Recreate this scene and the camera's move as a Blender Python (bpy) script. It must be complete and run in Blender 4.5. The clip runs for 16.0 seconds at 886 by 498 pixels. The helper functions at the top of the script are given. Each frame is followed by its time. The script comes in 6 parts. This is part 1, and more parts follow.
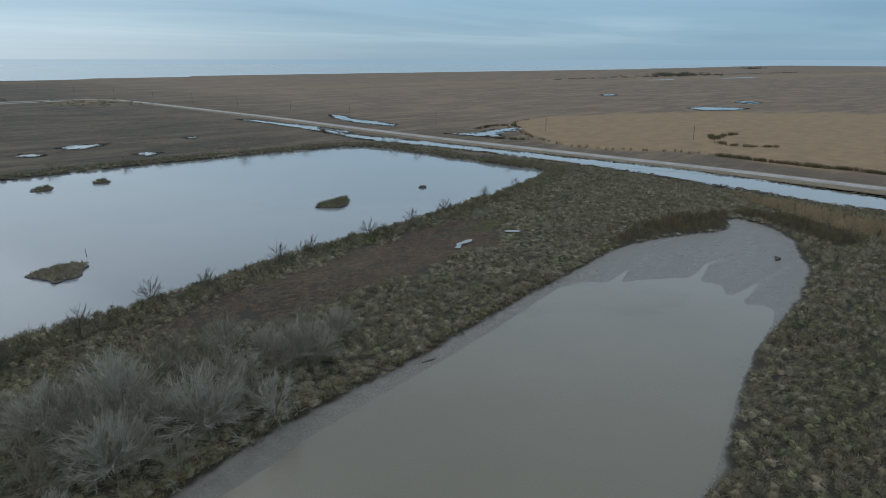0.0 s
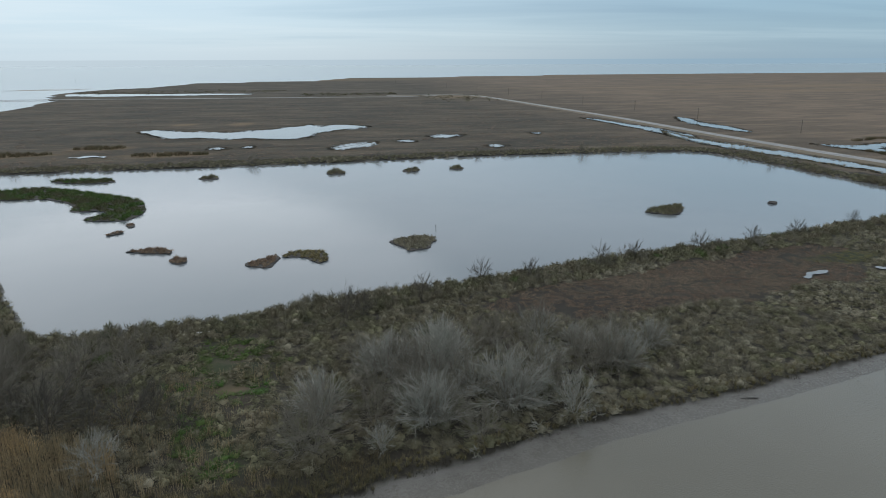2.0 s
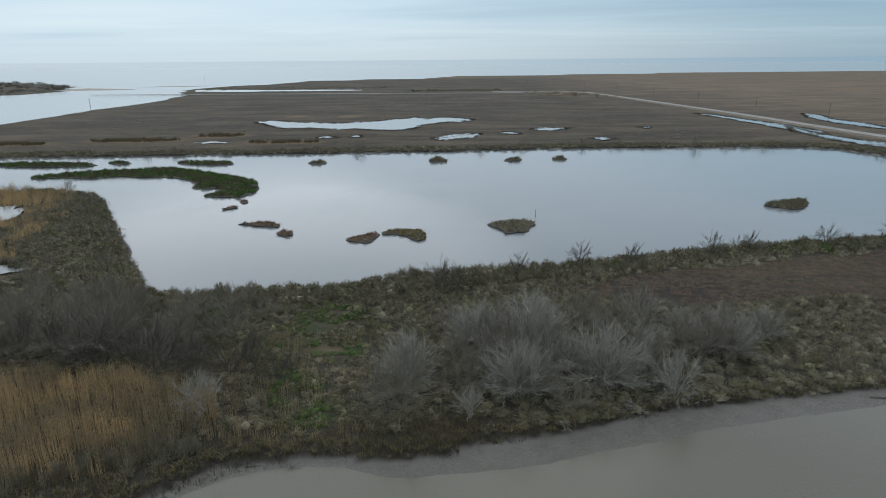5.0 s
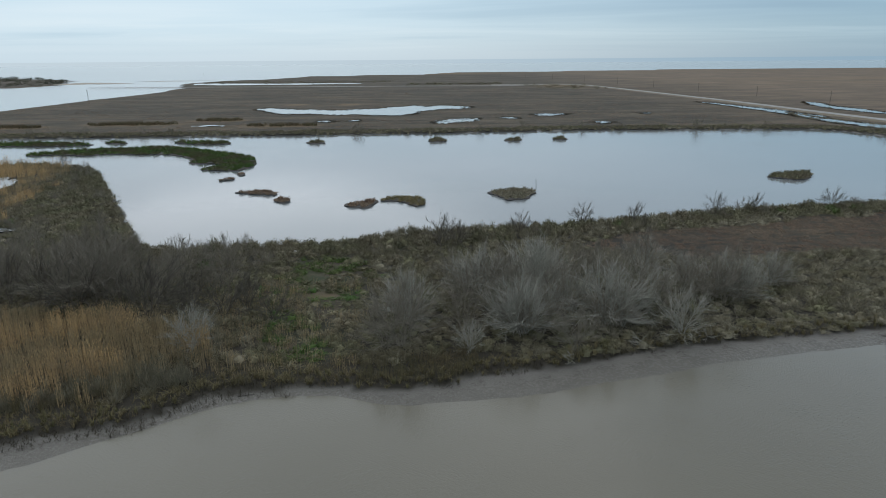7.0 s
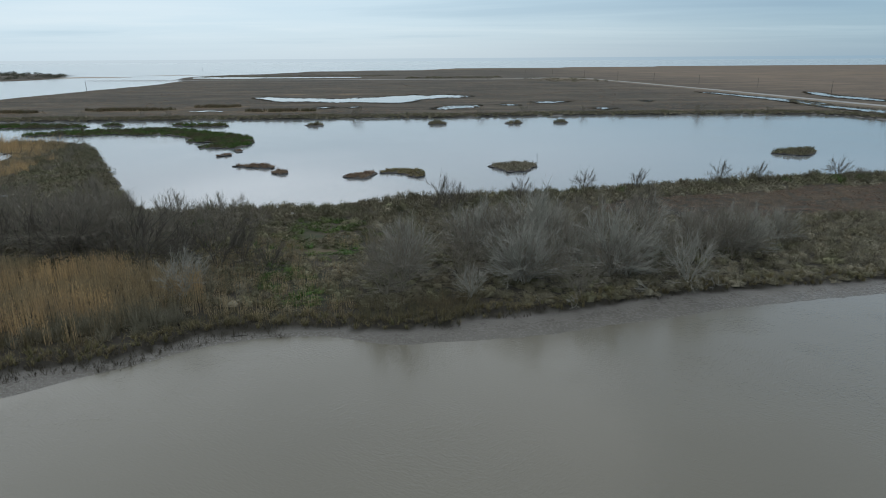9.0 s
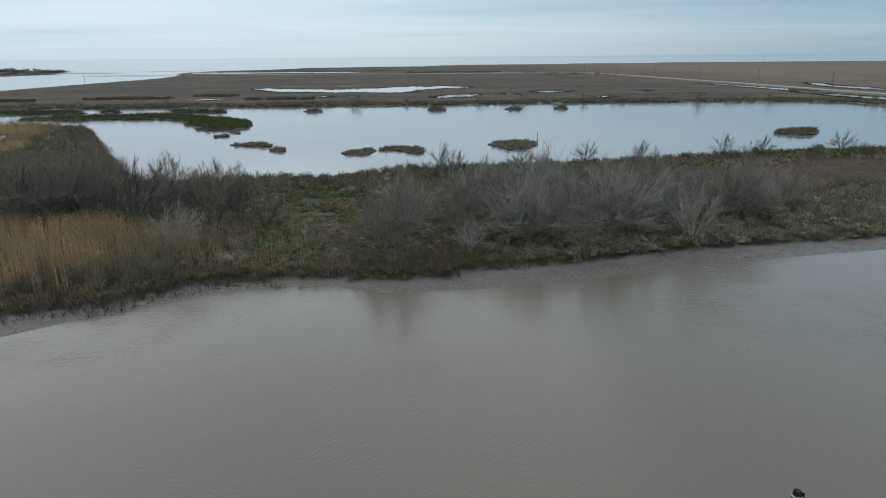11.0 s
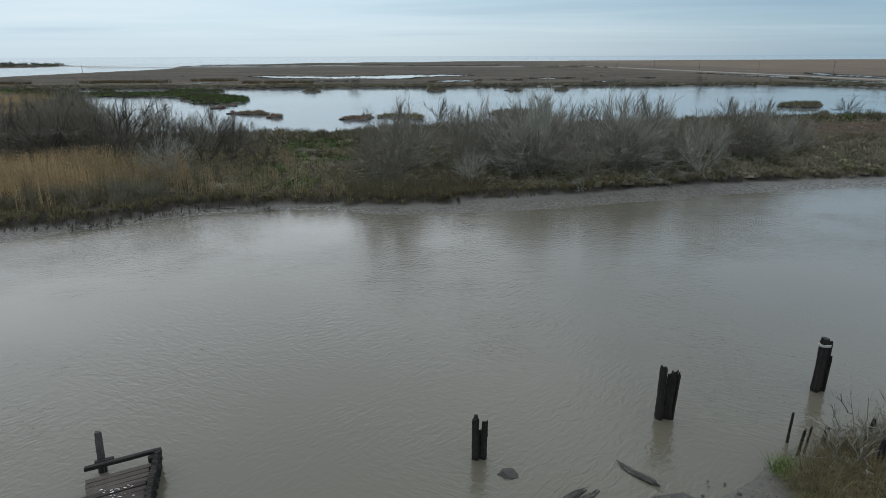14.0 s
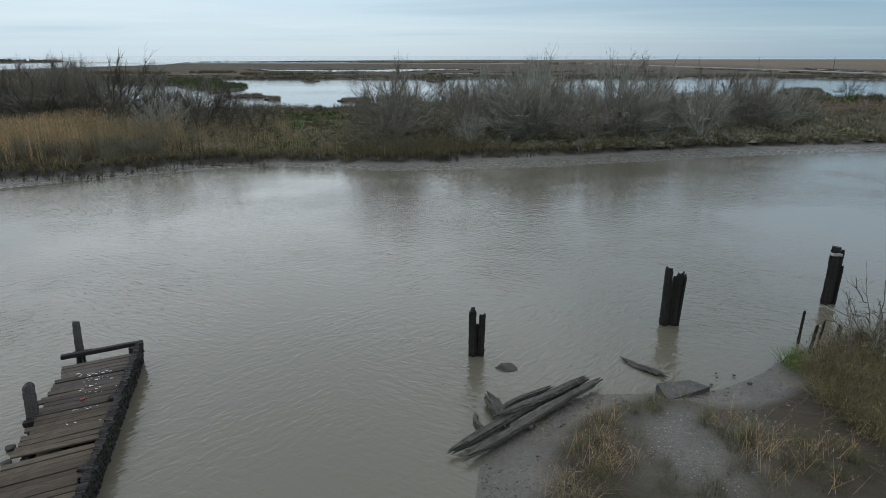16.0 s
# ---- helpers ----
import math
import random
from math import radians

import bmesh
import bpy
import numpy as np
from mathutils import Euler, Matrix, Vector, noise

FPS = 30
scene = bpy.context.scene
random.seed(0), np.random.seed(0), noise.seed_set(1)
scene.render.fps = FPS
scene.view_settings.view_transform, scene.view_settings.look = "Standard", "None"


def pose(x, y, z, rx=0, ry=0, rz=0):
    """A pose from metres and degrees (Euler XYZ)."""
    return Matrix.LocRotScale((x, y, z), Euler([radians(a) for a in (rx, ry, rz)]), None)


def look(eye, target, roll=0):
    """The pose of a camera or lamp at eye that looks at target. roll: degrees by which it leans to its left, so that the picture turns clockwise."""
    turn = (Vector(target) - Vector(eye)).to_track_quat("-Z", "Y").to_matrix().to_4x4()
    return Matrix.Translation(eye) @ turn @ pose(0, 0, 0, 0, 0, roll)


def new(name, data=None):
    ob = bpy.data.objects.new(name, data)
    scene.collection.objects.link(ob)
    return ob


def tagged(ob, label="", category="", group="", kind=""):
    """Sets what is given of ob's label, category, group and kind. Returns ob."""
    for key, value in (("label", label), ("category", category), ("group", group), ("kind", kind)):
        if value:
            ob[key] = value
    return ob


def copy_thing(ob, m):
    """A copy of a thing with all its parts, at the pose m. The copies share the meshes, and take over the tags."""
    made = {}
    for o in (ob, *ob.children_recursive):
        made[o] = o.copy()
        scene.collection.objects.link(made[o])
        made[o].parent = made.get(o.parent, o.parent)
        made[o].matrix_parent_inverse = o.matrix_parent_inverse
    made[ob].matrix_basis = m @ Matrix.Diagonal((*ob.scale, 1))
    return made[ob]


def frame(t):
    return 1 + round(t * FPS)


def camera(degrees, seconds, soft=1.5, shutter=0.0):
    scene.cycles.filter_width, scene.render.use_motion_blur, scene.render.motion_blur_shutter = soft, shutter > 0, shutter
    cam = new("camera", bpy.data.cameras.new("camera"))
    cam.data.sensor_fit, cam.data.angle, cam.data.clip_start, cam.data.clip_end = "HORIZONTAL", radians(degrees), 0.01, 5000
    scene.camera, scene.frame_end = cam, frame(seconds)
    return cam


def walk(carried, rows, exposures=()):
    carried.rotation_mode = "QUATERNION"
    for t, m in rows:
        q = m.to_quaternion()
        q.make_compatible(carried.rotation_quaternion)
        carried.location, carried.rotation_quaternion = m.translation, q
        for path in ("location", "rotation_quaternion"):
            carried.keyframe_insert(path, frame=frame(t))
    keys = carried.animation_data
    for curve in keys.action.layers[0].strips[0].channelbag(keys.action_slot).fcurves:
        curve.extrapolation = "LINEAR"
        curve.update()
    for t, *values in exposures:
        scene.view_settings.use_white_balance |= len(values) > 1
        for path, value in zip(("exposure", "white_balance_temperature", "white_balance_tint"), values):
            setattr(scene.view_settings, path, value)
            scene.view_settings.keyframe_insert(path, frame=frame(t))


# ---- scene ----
# camera: t, x, y, z, yaw, pitch, lean to the right
cam = camera(70.95, 16.0, soft=0.6)
ROWS = [
    (0.0, 0.04, -0.20, 42.00, -39.82, -16.97, -0.07),
    (0.5, -0.19, -0.29, 42.28, -29.87, -16.97, -0.22),
    (1.0, -0.11, -0.26, 42.28, -21.64, -17.00, -0.11),
    (1.5, -0.06, 0.02, 42.23, -14.95, -17.01, 0.06),
    (2.0, -0.11, 0.18, 42.19, -9.53, -16.99, 0.18),
    (2.5, 0.04, 0.27, 42.10, -5.08, -16.98, 0.30),
    (3.0, 0.04, 0.28, 42.10, -1.51, -16.98, 0.37),
    (3.5, 0.18, 0.27, 42.03, -0.06, -16.98, 0.40),
    (4.0, 0.27, 0.31, 41.19, 0.00, -16.95, 0.49),
    (6.5, 0.21, -0.01, 32.08, -0.05, -16.95, 0.45),
    (7.0, 0.14, 0.00, 30.31, -0.08, -16.98, 0.46),
    (7.5, 0.12, -0.01, 28.71, -0.08, -17.01, 0.47),
    (8.0, 0.11, -0.01, 27.17, -0.08, -17.06, 0.46),
    (8.5, 0.07, 0.02, 25.57, -0.10, -17.07, 0.43),
    (9.0, 0.03, 0.09, 24.28, -0.13, -17.09, 0.37),
    (11.5, 0.03, 0.03, 18.26, -0.14, -17.22, 0.45),
    (12.0, -0.00, 0.06, 16.98, -0.16, -17.20, 0.40),
    (12.5, -0.03, 0.07, 15.85, -0.19, -17.23, 0.31),
    (13.0, -0.04, 0.04, 14.71, -0.20, -17.26, 0.25),
    (13.5, -0.04, 0.00, 13.64, -0.22, -17.24, 0.23),
    (14.0, -0.05, -0.04, 12.63, -0.26, -17.26, 0.20),
    (14.5, -0.06, -0.09, 11.68, -0.30, -17.31, 0.14),
    (15.0, -0.05, -0.14, 10.72, -0.33, -17.26, 0.07),
    (15.5, -0.01, -0.19, 9.83, -0.35, -17.29, 0.02),
    (16.0, 0.04, -0.22, 8.97, -0.35, -17.25, 0.00),
]
walk(cam, [(t, pose(x, y, z, 90 + pitch, 0, yaw) @ pose(0, 0, 0, 0, 0, -lean)) for t, x, y, z, yaw, pitch, lean in ROWS],
     exposures=[(0.0, -0.07, 5950, 9), (2.5, -0.02, 6150, 10), (16.0, -0.02, 6150, 10)])

# ---- world and light: thin bright overcast, sun behind cloud to the north-west ----
SUN_AZ, SUN_EL = radians(-16), radians(40)      # azimuth from +y, negative to the west (-x)
BRIGHT_AZ = radians(-42)                        # the thinner, brighter cloud lies further west
world = bpy.data.worlds.new("world")
scene.world = world
world.use_nodes = True
wn, wl = world.node_tree.nodes, world.node_tree.links
wn.clear()


def wnode(kind, **values):
    n = wn.new(kind)
    for k, v in values.items():
        n.inputs[k].default_value = v
    return n


def wmath(op, a, b=None):
    n = wn.new("ShaderNodeMath")
    n.operation = op
    for i, v in enumerate((a, b)):
        if v is None:
            continue
        if isinstance(v, (int, float)):
            n.inputs[i].default_value = v
        else:
            wl.new(v, n.inputs[i])
    return n.outputs[0]


def wmix(f, a, b):
    n = wn.new("ShaderNodeMix")
    n.data_type = "RGBA"
    for s, v in ((n.inputs[0], f), (n.inputs[6], a), (n.inputs[7], b)):
        if isinstance(v, (int, float)):
            s.default_value = v
        elif isinstance(v, tuple):
            s.default_value = (*v, 1)
        else:
            wl.new(v, s)
    return n.outputs[2]


def wramp(value, stops):
    n = wn.new("ShaderNodeValToRGB")
    el = n.color_ramp.elements
    while len(el) < len(stops):
        el.new(0.5)
    for e, (p, c) in zip(el, stops):
        e.position, e.color = p, (*c, 1)
    wl.new(value, n.inputs[0])
    return n.outputs[0]


tc = wn.new("ShaderNodeTexCoord")
sep = wn.new("ShaderNodeSeparateXYZ")
wl.new(tc.outputs["Generated"], sep.inputs[0])
X, Y, Z = sep.outputs
sky = wn.new("ShaderNodeTexSky")
sky.sky_type, sky.sun_disc = "NISHITA", False
sky.sun_elevation, sky.sun_rotation = SUN_EL, -SUN_AZ
# how far a direction lies towards the sun's side, 0 to 1
side = wmath("ADD", wmath("MULTIPLY", X, math.sin(BRIGHT_AZ) * 0.5), wmath("ADD", wmath("MULTIPLY", Y, math.cos(BRIGHT_AZ) * 0.5), 0.5))
east = wramp(Z, [(0.0, (0.25, 0.40, 0.51)), (0.03, (0.26, 0.42, 0.53)), (0.09, (0.28, 0.45, 0.57)), (0.17, (0.60, 0.77, 0.89)), (0.30, (0.82, 0.96, 1.06)), (0.6, (1.10, 1.18, 1.24)), (1.0, (1.12, 1.17, 1.22))])
west = wramp(Z, [(0.0, (0.65, 0.77, 0.83)), (0.05, (0.67, 0.81, 0.88)), (0.09, (0.66, 0.80, 0.87)), (0.16, (1.05, 1.14, 1.18)), (0.30, (1.25, 1.31, 1.33)), (0.6, (1.45, 1.50, 1.50)), (1.0, (1.0, 1.07, 1.12))])
sidecurve = wn.new("ShaderNodeMapRange")
sidecurve.interpolation_type = "SMOOTHSTEP"
sidecurve.inputs[1].default_value, sidecurve.inputs[2].default_value = 0.60, 1.02
wl.new(side, sidecurve.inputs[0])
base = wmix(sidecurve.outputs[0], east, west)
# streaky cloud: a plane of noise high above, seen in perspective
zz = wmath("ADD", wmath("MAXIMUM", Z, 0.0), 0.035)
comb = wn.new("ShaderNodeCombineXYZ")
wl.new(wmath("DIVIDE", X, zz), comb.inputs[0])
wl.new(wmath("DIVIDE", Y, zz), comb.inputs[1])
cmap = wn.new("ShaderNodeMapping")
cmap.inputs["Rotation"].default_value = (0, 0, radians(24))
cmap.inputs["Scale"].default_value = (0.13, 0.26, 1)
cmap.inputs["Location"].default_value = (3.1, 1.2, 0)
wl.new(comb.outputs[0], cmap.inputs[0])
cn = wnode("ShaderNodeTexNoise", Scale=1.0, Detail=8.0, Roughness=0.52, Distortion=0.35)
wl.new(cmap.outputs[0], cn.inputs["Vector"])
light = wramp(cn.outputs[0], [(0.50, (0, 0, 0)), (0.68, (1, 1, 1))])
dark = wramp(cn.outputs[0], [(0.30, (1, 1, 1)), (0.46, (0, 0, 0))])
fade = wn.new("ShaderNodeMapRange")
fade.inputs[1].default_value, fade.inputs[2].default_value = 0.006, 0.035
wl.new(Z, fade.inputs[0])
lightf = wmath("MULTIPLY", wmath("MULTIPLY", light, fade.outputs[0]), 0.6)
darkf = wmath("MULTIPLY", wmath("MULTIPLY", dark, fade.outputs[0]), 0.6)
c1 = wmix(lightf, base, wmix(sidecurve.outputs[0], (0.44, 0.60, 0.69), (0.80, 0.89, 0.92)))
c2 = wmix(darkf, c1, wmix(sidecurve.outputs[0], (0.17, 0.31, 0.44), (0.44, 0.61, 0.72)))
skyc = wn.new("ShaderNodeVectorMath")
skyc.operation = "SCALE"
skyc.inputs[3].default_value = 0.10
wl.new(sky.outputs[0], skyc.inputs[0])
c3 = wmix(0.12, c2, skyc.outputs[0])
# the sea goes on below the level of the eye
below = wramp(wmath("ADD", wmath("MULTIPLY", Z, 40.0), 0.5), [(0.47, (1, 1, 1)), (0.495, (0, 0, 0))])
c4 = wmix(below, c3, wmix(sidecurve.outputs[0], (0.31, 0.43, 0.51), (0.58, 0.66, 0.69)))
bg = wn.new("ShaderNodeBackground")
bg.inputs[1].default_value = 1.0
wl.new(c4, bg.inputs[0])
wo = wn.new("ShaderNodeOutputWorld")
wl.new(bg.outputs[0], wo.inputs[0])

sun_data = bpy.data.lights.new("sun", "SUN")
sun_data.energy, sun_data.angle, sun_data.color = 0.4, radians(60), (1.0, 0.97, 0.92)
sun = new("sun", sun_data)
sun_dir = Vector((math.sin(SUN_AZ) * math.cos(SUN_EL), math.cos(SUN_AZ) * math.cos(SUN_EL), math.sin(SUN_EL)))
sun.matrix_world = look(sun_dir * 100, (0, 0, 0))


# ---- materials ----
class Mat:
    """A small wrapper to wire node materials."""

    def __init__(self, name):
        self.m = bpy.data.materials.new(name)
        self.m.use_nodes = True
        self.n, self.l = self.m.node_tree.nodes, self.m.node_tree.links
        self.b = self.n["Principled BSDF"]
        self.tc = self.n.new("ShaderNodeTexCoord")

    def set(self, **kw):
        for k, v in kw.items():
            self.b.inputs[k.replace("_", " ")].default_value = v
        return self

    def vec(self, scale=(1, 1, 1), rot=(0, 0, 0)):
        mp = self.n.new("ShaderNodeMapping")
        mp.inputs["Scale"].default_value, mp.inputs["Rotation"].default_value = scale, rot
        self.l.new(self.tc.outputs["Object"], mp.inputs[0])
        return mp.outputs[0]

    def waves(self, length, along, degrees):
        """Coordinates in which noise of scale 1 makes crests of the given length, spaced closer across, that run in the given direction."""
        mp = self.n.new("ShaderNodeMapping")
        mp.vector_type = "TEXTURE"
        mp.inputs["Scale"].default_value, mp.inputs["Rotation"].default_value = (along, length, 1), (0, 0, radians(degrees))
        self.l.new(self.tc.outputs["Object"], mp.inputs[0])
        return mp.outputs[0]

    def noise(self, scale, detail=4.0, rough=0.55, vec=None, distort=0.0):
        t = self.n.new("ShaderNodeTexNoise")
        t.inputs["Scale"].default_value, t.inputs["Detail"].default_value = scale, detail
        t.inputs["Roughness"].default_value, t.inputs["Distortion"].default_value = rough, distort
        self.l.new(vec or self.tc.outputs["Object"], t.inputs["Vector"])
        return t.outputs[0]

    def ramp(self, value, stops):
        r = self.n.new("ShaderNodeValToRGB")
        el = r.color_ramp.elements
        while len(el) < len(stops):
            el.new(0.5)
        for e, (p, c) in zip(el, stops):
            e.position, e.color = p, (*c, 1) if isinstance(c, tuple) else (c, c, c, 1)
        self.l.new(value, r.inputs[0])
        return r.outputs[0]

    def mix(self, f, a, b, blend="MIX"):
        n = self.n.new("ShaderNodeMix")
        n.data_type, n.blend_type = "RGBA", blend
        for s, v in ((n.inputs[0], f), (n.inputs[6], a), (n.inputs[7], b)):
            if isinstance(v, (int, float)):
                s.default_value = v
            elif isinstance(v, tuple):
                s.default_value = (*v, 1)
            else:
                self.l.new(v, s)
        return n.outputs[2]

    def island(self):
        return self.n.new("ShaderNodeNewGeometry").outputs["Random Per Island"]

    def objrandom(self):
        return self.n.new("ShaderNodeObjectInfo").outputs["Random"]

    def attr(self, name):
        a = self.n.new("ShaderNodeAttribute")
        a.attribute_name = name
        return a.outputs["Fac"]

    def color(self, c):
        self.l.new(c, self.b.inputs["Base Color"])
        return self

    def rough(self, r):
        self.l.new(r, self.b.inputs["Roughness"])
        return self

    def bump(self, h, strength=0.5, distance=0.05):
        b = self.n.new("ShaderNodeBump")
        b.inputs["Strength"].default_value, b.inputs["Distance"].default_value = strength, distance
        self.l.new(h, b.inputs["Height"])
        self.l.new(b.outputs[0], self.b.inputs["Normal"])
        return self


def plant_material(name, cols, patch=0.12, rough=0.85):
    """Foliage or dry stalks: colour by patches, by plant and by single blade."""
    m = Mat(name).set(Roughness=rough, Specular_IOR_Level=0.15)
    big = m.noise(patch, 3.0)
    mid = m.attr("tint")
    one = m.mix(m.ramp(mid, [(0.1, 0.0), (0.9, 1.0)]), cols[0], cols[1])
    two = m.mix(m.ramp(big, [(0.42, 0.0), (0.60, 1.0)]), one, cols[2])
    m.color(m.mix(m.ramp(m.island(), [(0.0, 0.0), (1.0, 1.0)]), m.mix(1.0, two, (0.74, 0.74, 0.74), "MULTIPLY"), m.mix(1.0, two, (1.26, 1.25, 1.22), "MULTIPLY")))
    return m.m


M_SHRUB = plant_material("shrub_leaves", [(0.084, 0.080, 0.047), (0.156, 0.146, 0.086), (0.128, 0.110, 0.072)])
M_SHRUB_DRY = plant_material("dry_shrub", [(0.125, 0.108, 0.072), (0.220, 0.195, 0.137), (0.172, 0.155, 0.108)])
M_SHRUB_RED = plant_material("red_brown_marsh_plants", [(0.130, 0.086, 0.059), (0.180, 0.122, 0.083), (0.175, 0.128, 0.086)])
M_GREEN = plant_material("fresh_green", [(0.040, 0.080, 0.016), (0.075, 0.105, 0.030), (0.075, 0.070, 0.036)])
M_REED = plant_material("golden_reed", [(0.400, 0.268, 0.130), (0.570, 0.398, 0.198), (0.330, 0.238, 0.132)])
M_REED_DULL = plant_material("dull_reed", [(0.220, 0.168, 0.096), (0.340, 0.262, 0.149), (0.285, 0.222, 0.129)])
M_REED_TAN = plant_material("tan_reed", [(0.260, 0.200, 0.118), (0.320, 0.250, 0.150), (0.240, 0.185, 0.110)])
M_GRASS = plant_material("bank_grass", [(0.105, 0.100, 0.044), (0.180, 0.146, 0.074), (0.140, 0.116, 0.061)])
M_MOSS = plant_material("yellow_green_marsh_plants", [(0.120, 0.115, 0.040), (0.165, 0.150, 0.055), (0.130, 0.110, 0.060)])
M_EDGE = plant_material("dark_sedge", [(0.085, 0.066, 0.040), (0.160, 0.123, 0.070), (0.105, 0.092, 0.050)])
M_STUBBLE = plant_material("dark_stubble", [(0.038, 0.031, 0.022), (0.070, 0.057, 0.038), (0.048, 0.041, 0.028)])


def bark_material(name, a, b, moss):
    m = Mat(name).set(Roughness=0.9, Specular_IOR_Level=0.1)
    base = m.mix(m.noise(6.0, 3.0), a, b)
    m.color(m.mix(m.ramp(m.noise(1.2, 2.0), [(0.45, 0.0), (0.65, 0.7)]), base, moss))
    return m.m


M_PALE_BARK = bark_material("pale_bark", (0.34, 0.32, 0.272), (0.235, 0.218, 0.18), (0.21, 0.215, 0.168))
M_GREY_BARK = bark_material("grey_bark", (0.205, 0.180, 0.143), (0.150, 0.130, 0.104), (0.160, 0.152, 0.110))
M_DARK_BARK = bark_material("dark_bark", (0.110, 0.096, 0.078), (0.080, 0.069, 0.056), (0.10, 0.096, 0.07))


def ground_material():
    """Marsh soil and matted plants; mud where the bank is bare. Mud and zone weights come with the mesh."""
    m = Mat("marsh_ground").set(Specular_IOR_Level=0.25)
    big = m.noise(0.012, 5.0, 0.6, m.vec((1, 2.2, 1), (0, 0, 0.2)))
    midn = m.noise(0.11, 5.0, 0.62)
    fine = m.noise(1.3, 5.0, 0.65)
    a = m.mix(m.ramp(big, [(0.41, 0.0), (0.50, 0.45), (0.59, 1.0)]), (0.042, 0.033, 0.026), (0.112, 0.080, 0.057))
    band = m.noise(0.035, 5.0, 0.65, m.vec((0.6, 2.4, 1), (0, 0, 0.1)))
    a = m.mix(m.ramp(band, [(0.42, 0.8), (0.49, 0.0)]), a, (0.036, 0.030, 0.022))
    a = m.mix(m.ramp(band, [(0.53, 0.0), (0.62, 0.7)]), a, (0.150, 0.112, 0.080))
    a = m.mix(m.ramp(midn, [(0.40, 0.0), (0.66, 0.75)]), a, (0.080, 0.064, 0.042))
    a = m.mix(m.ramp(fine, [(0.30, 0.65), (0.52, 0.0)]), a, (0.048, 0.040, 0.032))
    # the marsh is darker and greener west of the road, drier and paler east of it
    pos = m.n.new("ShaderNodeSeparateXYZ")
    m.l.new(m.tc.outputs["Object"], pos.inputs[0])
    east_side = m.n.new("ShaderNodeMapRange")
    east_side.inputs[1].default_value, east_side.inputs[2].default_value = 120.0, 330.0
    m.l.new(pos.outputs[0], east_side.inputs[0])
    a = m.mix(east_side.outputs[0], m.mix(1.0, a, (0.76, 0.79, 0.71), "MULTIPLY"), m.mix(1.0, m.mix(0.35, a, (0.105, 0.078, 0.053)), (1.42, 1.36, 1.28), "MULTIPLY"))
    # litter and soil below the scrub, near-black with the plants' shade painted in
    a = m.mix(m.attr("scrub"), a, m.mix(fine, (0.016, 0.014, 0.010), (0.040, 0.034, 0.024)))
    # golden reed flats beyond the road
    gold = m.mix(m.ramp(midn, [(0.35, 0.0), (0.65, 1.0)]), (0.205, 0.140, 0.074), (0.150, 0.104, 0.058))
    a = m.mix(m.attr("gold"), a, gold)
    green = m.mix(m.ramp(midn, [(0.42, 0.0), (0.60, 1.0)]), (0.028, 0.036, 0.015), (0.085, 0.066, 0.048))
    a = m.mix(m.attr("green"), a, green)
    # bare mud
    mudn = m.noise(0.5, 6.0, 0.6)
    mud = m.mix(m.ramp(mudn, [(0.35, 0.0), (0.65, 1.0)]), (0.096, 0.087, 0.073), (0.138, 0.126, 0.108))
    mud = m.mix(m.ramp(m.noise(4.0, 5.0, 0.7), [(0.30, 0.55), (0.45, 0.0)]), mud, (0.050, 0.043, 0.036))
    mud = m.mix(m.ramp(m.noise(13.0, 4.0, 0.7), [(0.36, 0.75), (0.46, 0.0)]), mud, (0.036, 0.032, 0.027))
    xyz = m.n.new("ShaderNodeSeparateXYZ")
    m.l.new(m.tc.outputs["Object"], xyz.inputs[0])
    wet = m.ramp(xyz.outputs[2], [(0.06, 1.0), (0.30, 0.0)])
    mud = m.mix(m.ramp(m.noise(38.0, 3.0, 0.7), [(0.60, 0.0), (0.72, 0.6)]), mud, (0.20, 0.19, 0.17))
    mud = m.mix(m.mix(1.0, wet, (0.55, 0.55, 0.55), "MULTIPLY"), mud, (0.112, 0.102, 0.083))
    w = m.attr("mud")
    m.color(m.mix(w, a, mud))
    m.rough(m.mix(w, (0.95, 0.95, 0.95), m.mix(wet, m.ramp(mudn, [(0.3, 0.26), (0.7, 0.52)]), m.ramp(m.noise(3.0, 5.0, 0.7), [(0.40, 0.10), (0.6, 0.34)]))))
    h = m.mix(w, m.mix(0.5, fine, m.noise(4.5, 4.0)), m.mix(0.5, m.noise(2.2, 7.0, 0.65), m.noise(9.0, 5.0, 0.7)))
    m.bump(h, 0.8, 0.16)
    return m.m


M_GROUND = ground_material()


def water_material(name, col_a, col_b, patch, wave, strength, rough, calm=0.02, high=0.12):
    """Turbid water: its own silt colour below a clear skin with small wind waves."""
    m = Mat(name).set(IOR=1.33, Specular_IOR_Level=0.6)
    m.color(m.mix(m.ramp(m.noise(patch, 3.0), [(0.35, 0.0), (0.65, 1.0)]), col_a, col_b))
    m.set(Roughness=rough)
    w1 = m.noise(1.0, 3.0, 0.5, m.waves(0.25 / wave, 0.62 / wave, 46), 0.6)
    w2 = m.noise(1.0, 3.0, 0.5, m.waves(0.24 / wave, 0.68 / wave, -31), 0.6)
    gust = m.ramp(m.noise(calm, 3.0), [(0.34, 0.12), (0.64, 1.0)])
    h = m.mix(1.0, m.mix(m.ramp(m.noise(calm * 2.3, 2.0), [(0.42, 0.15), (0.58, 0.85)]), w1, w2), gust, "MULTIPLY")
    m.bump(h, strength, high)
    return m.m


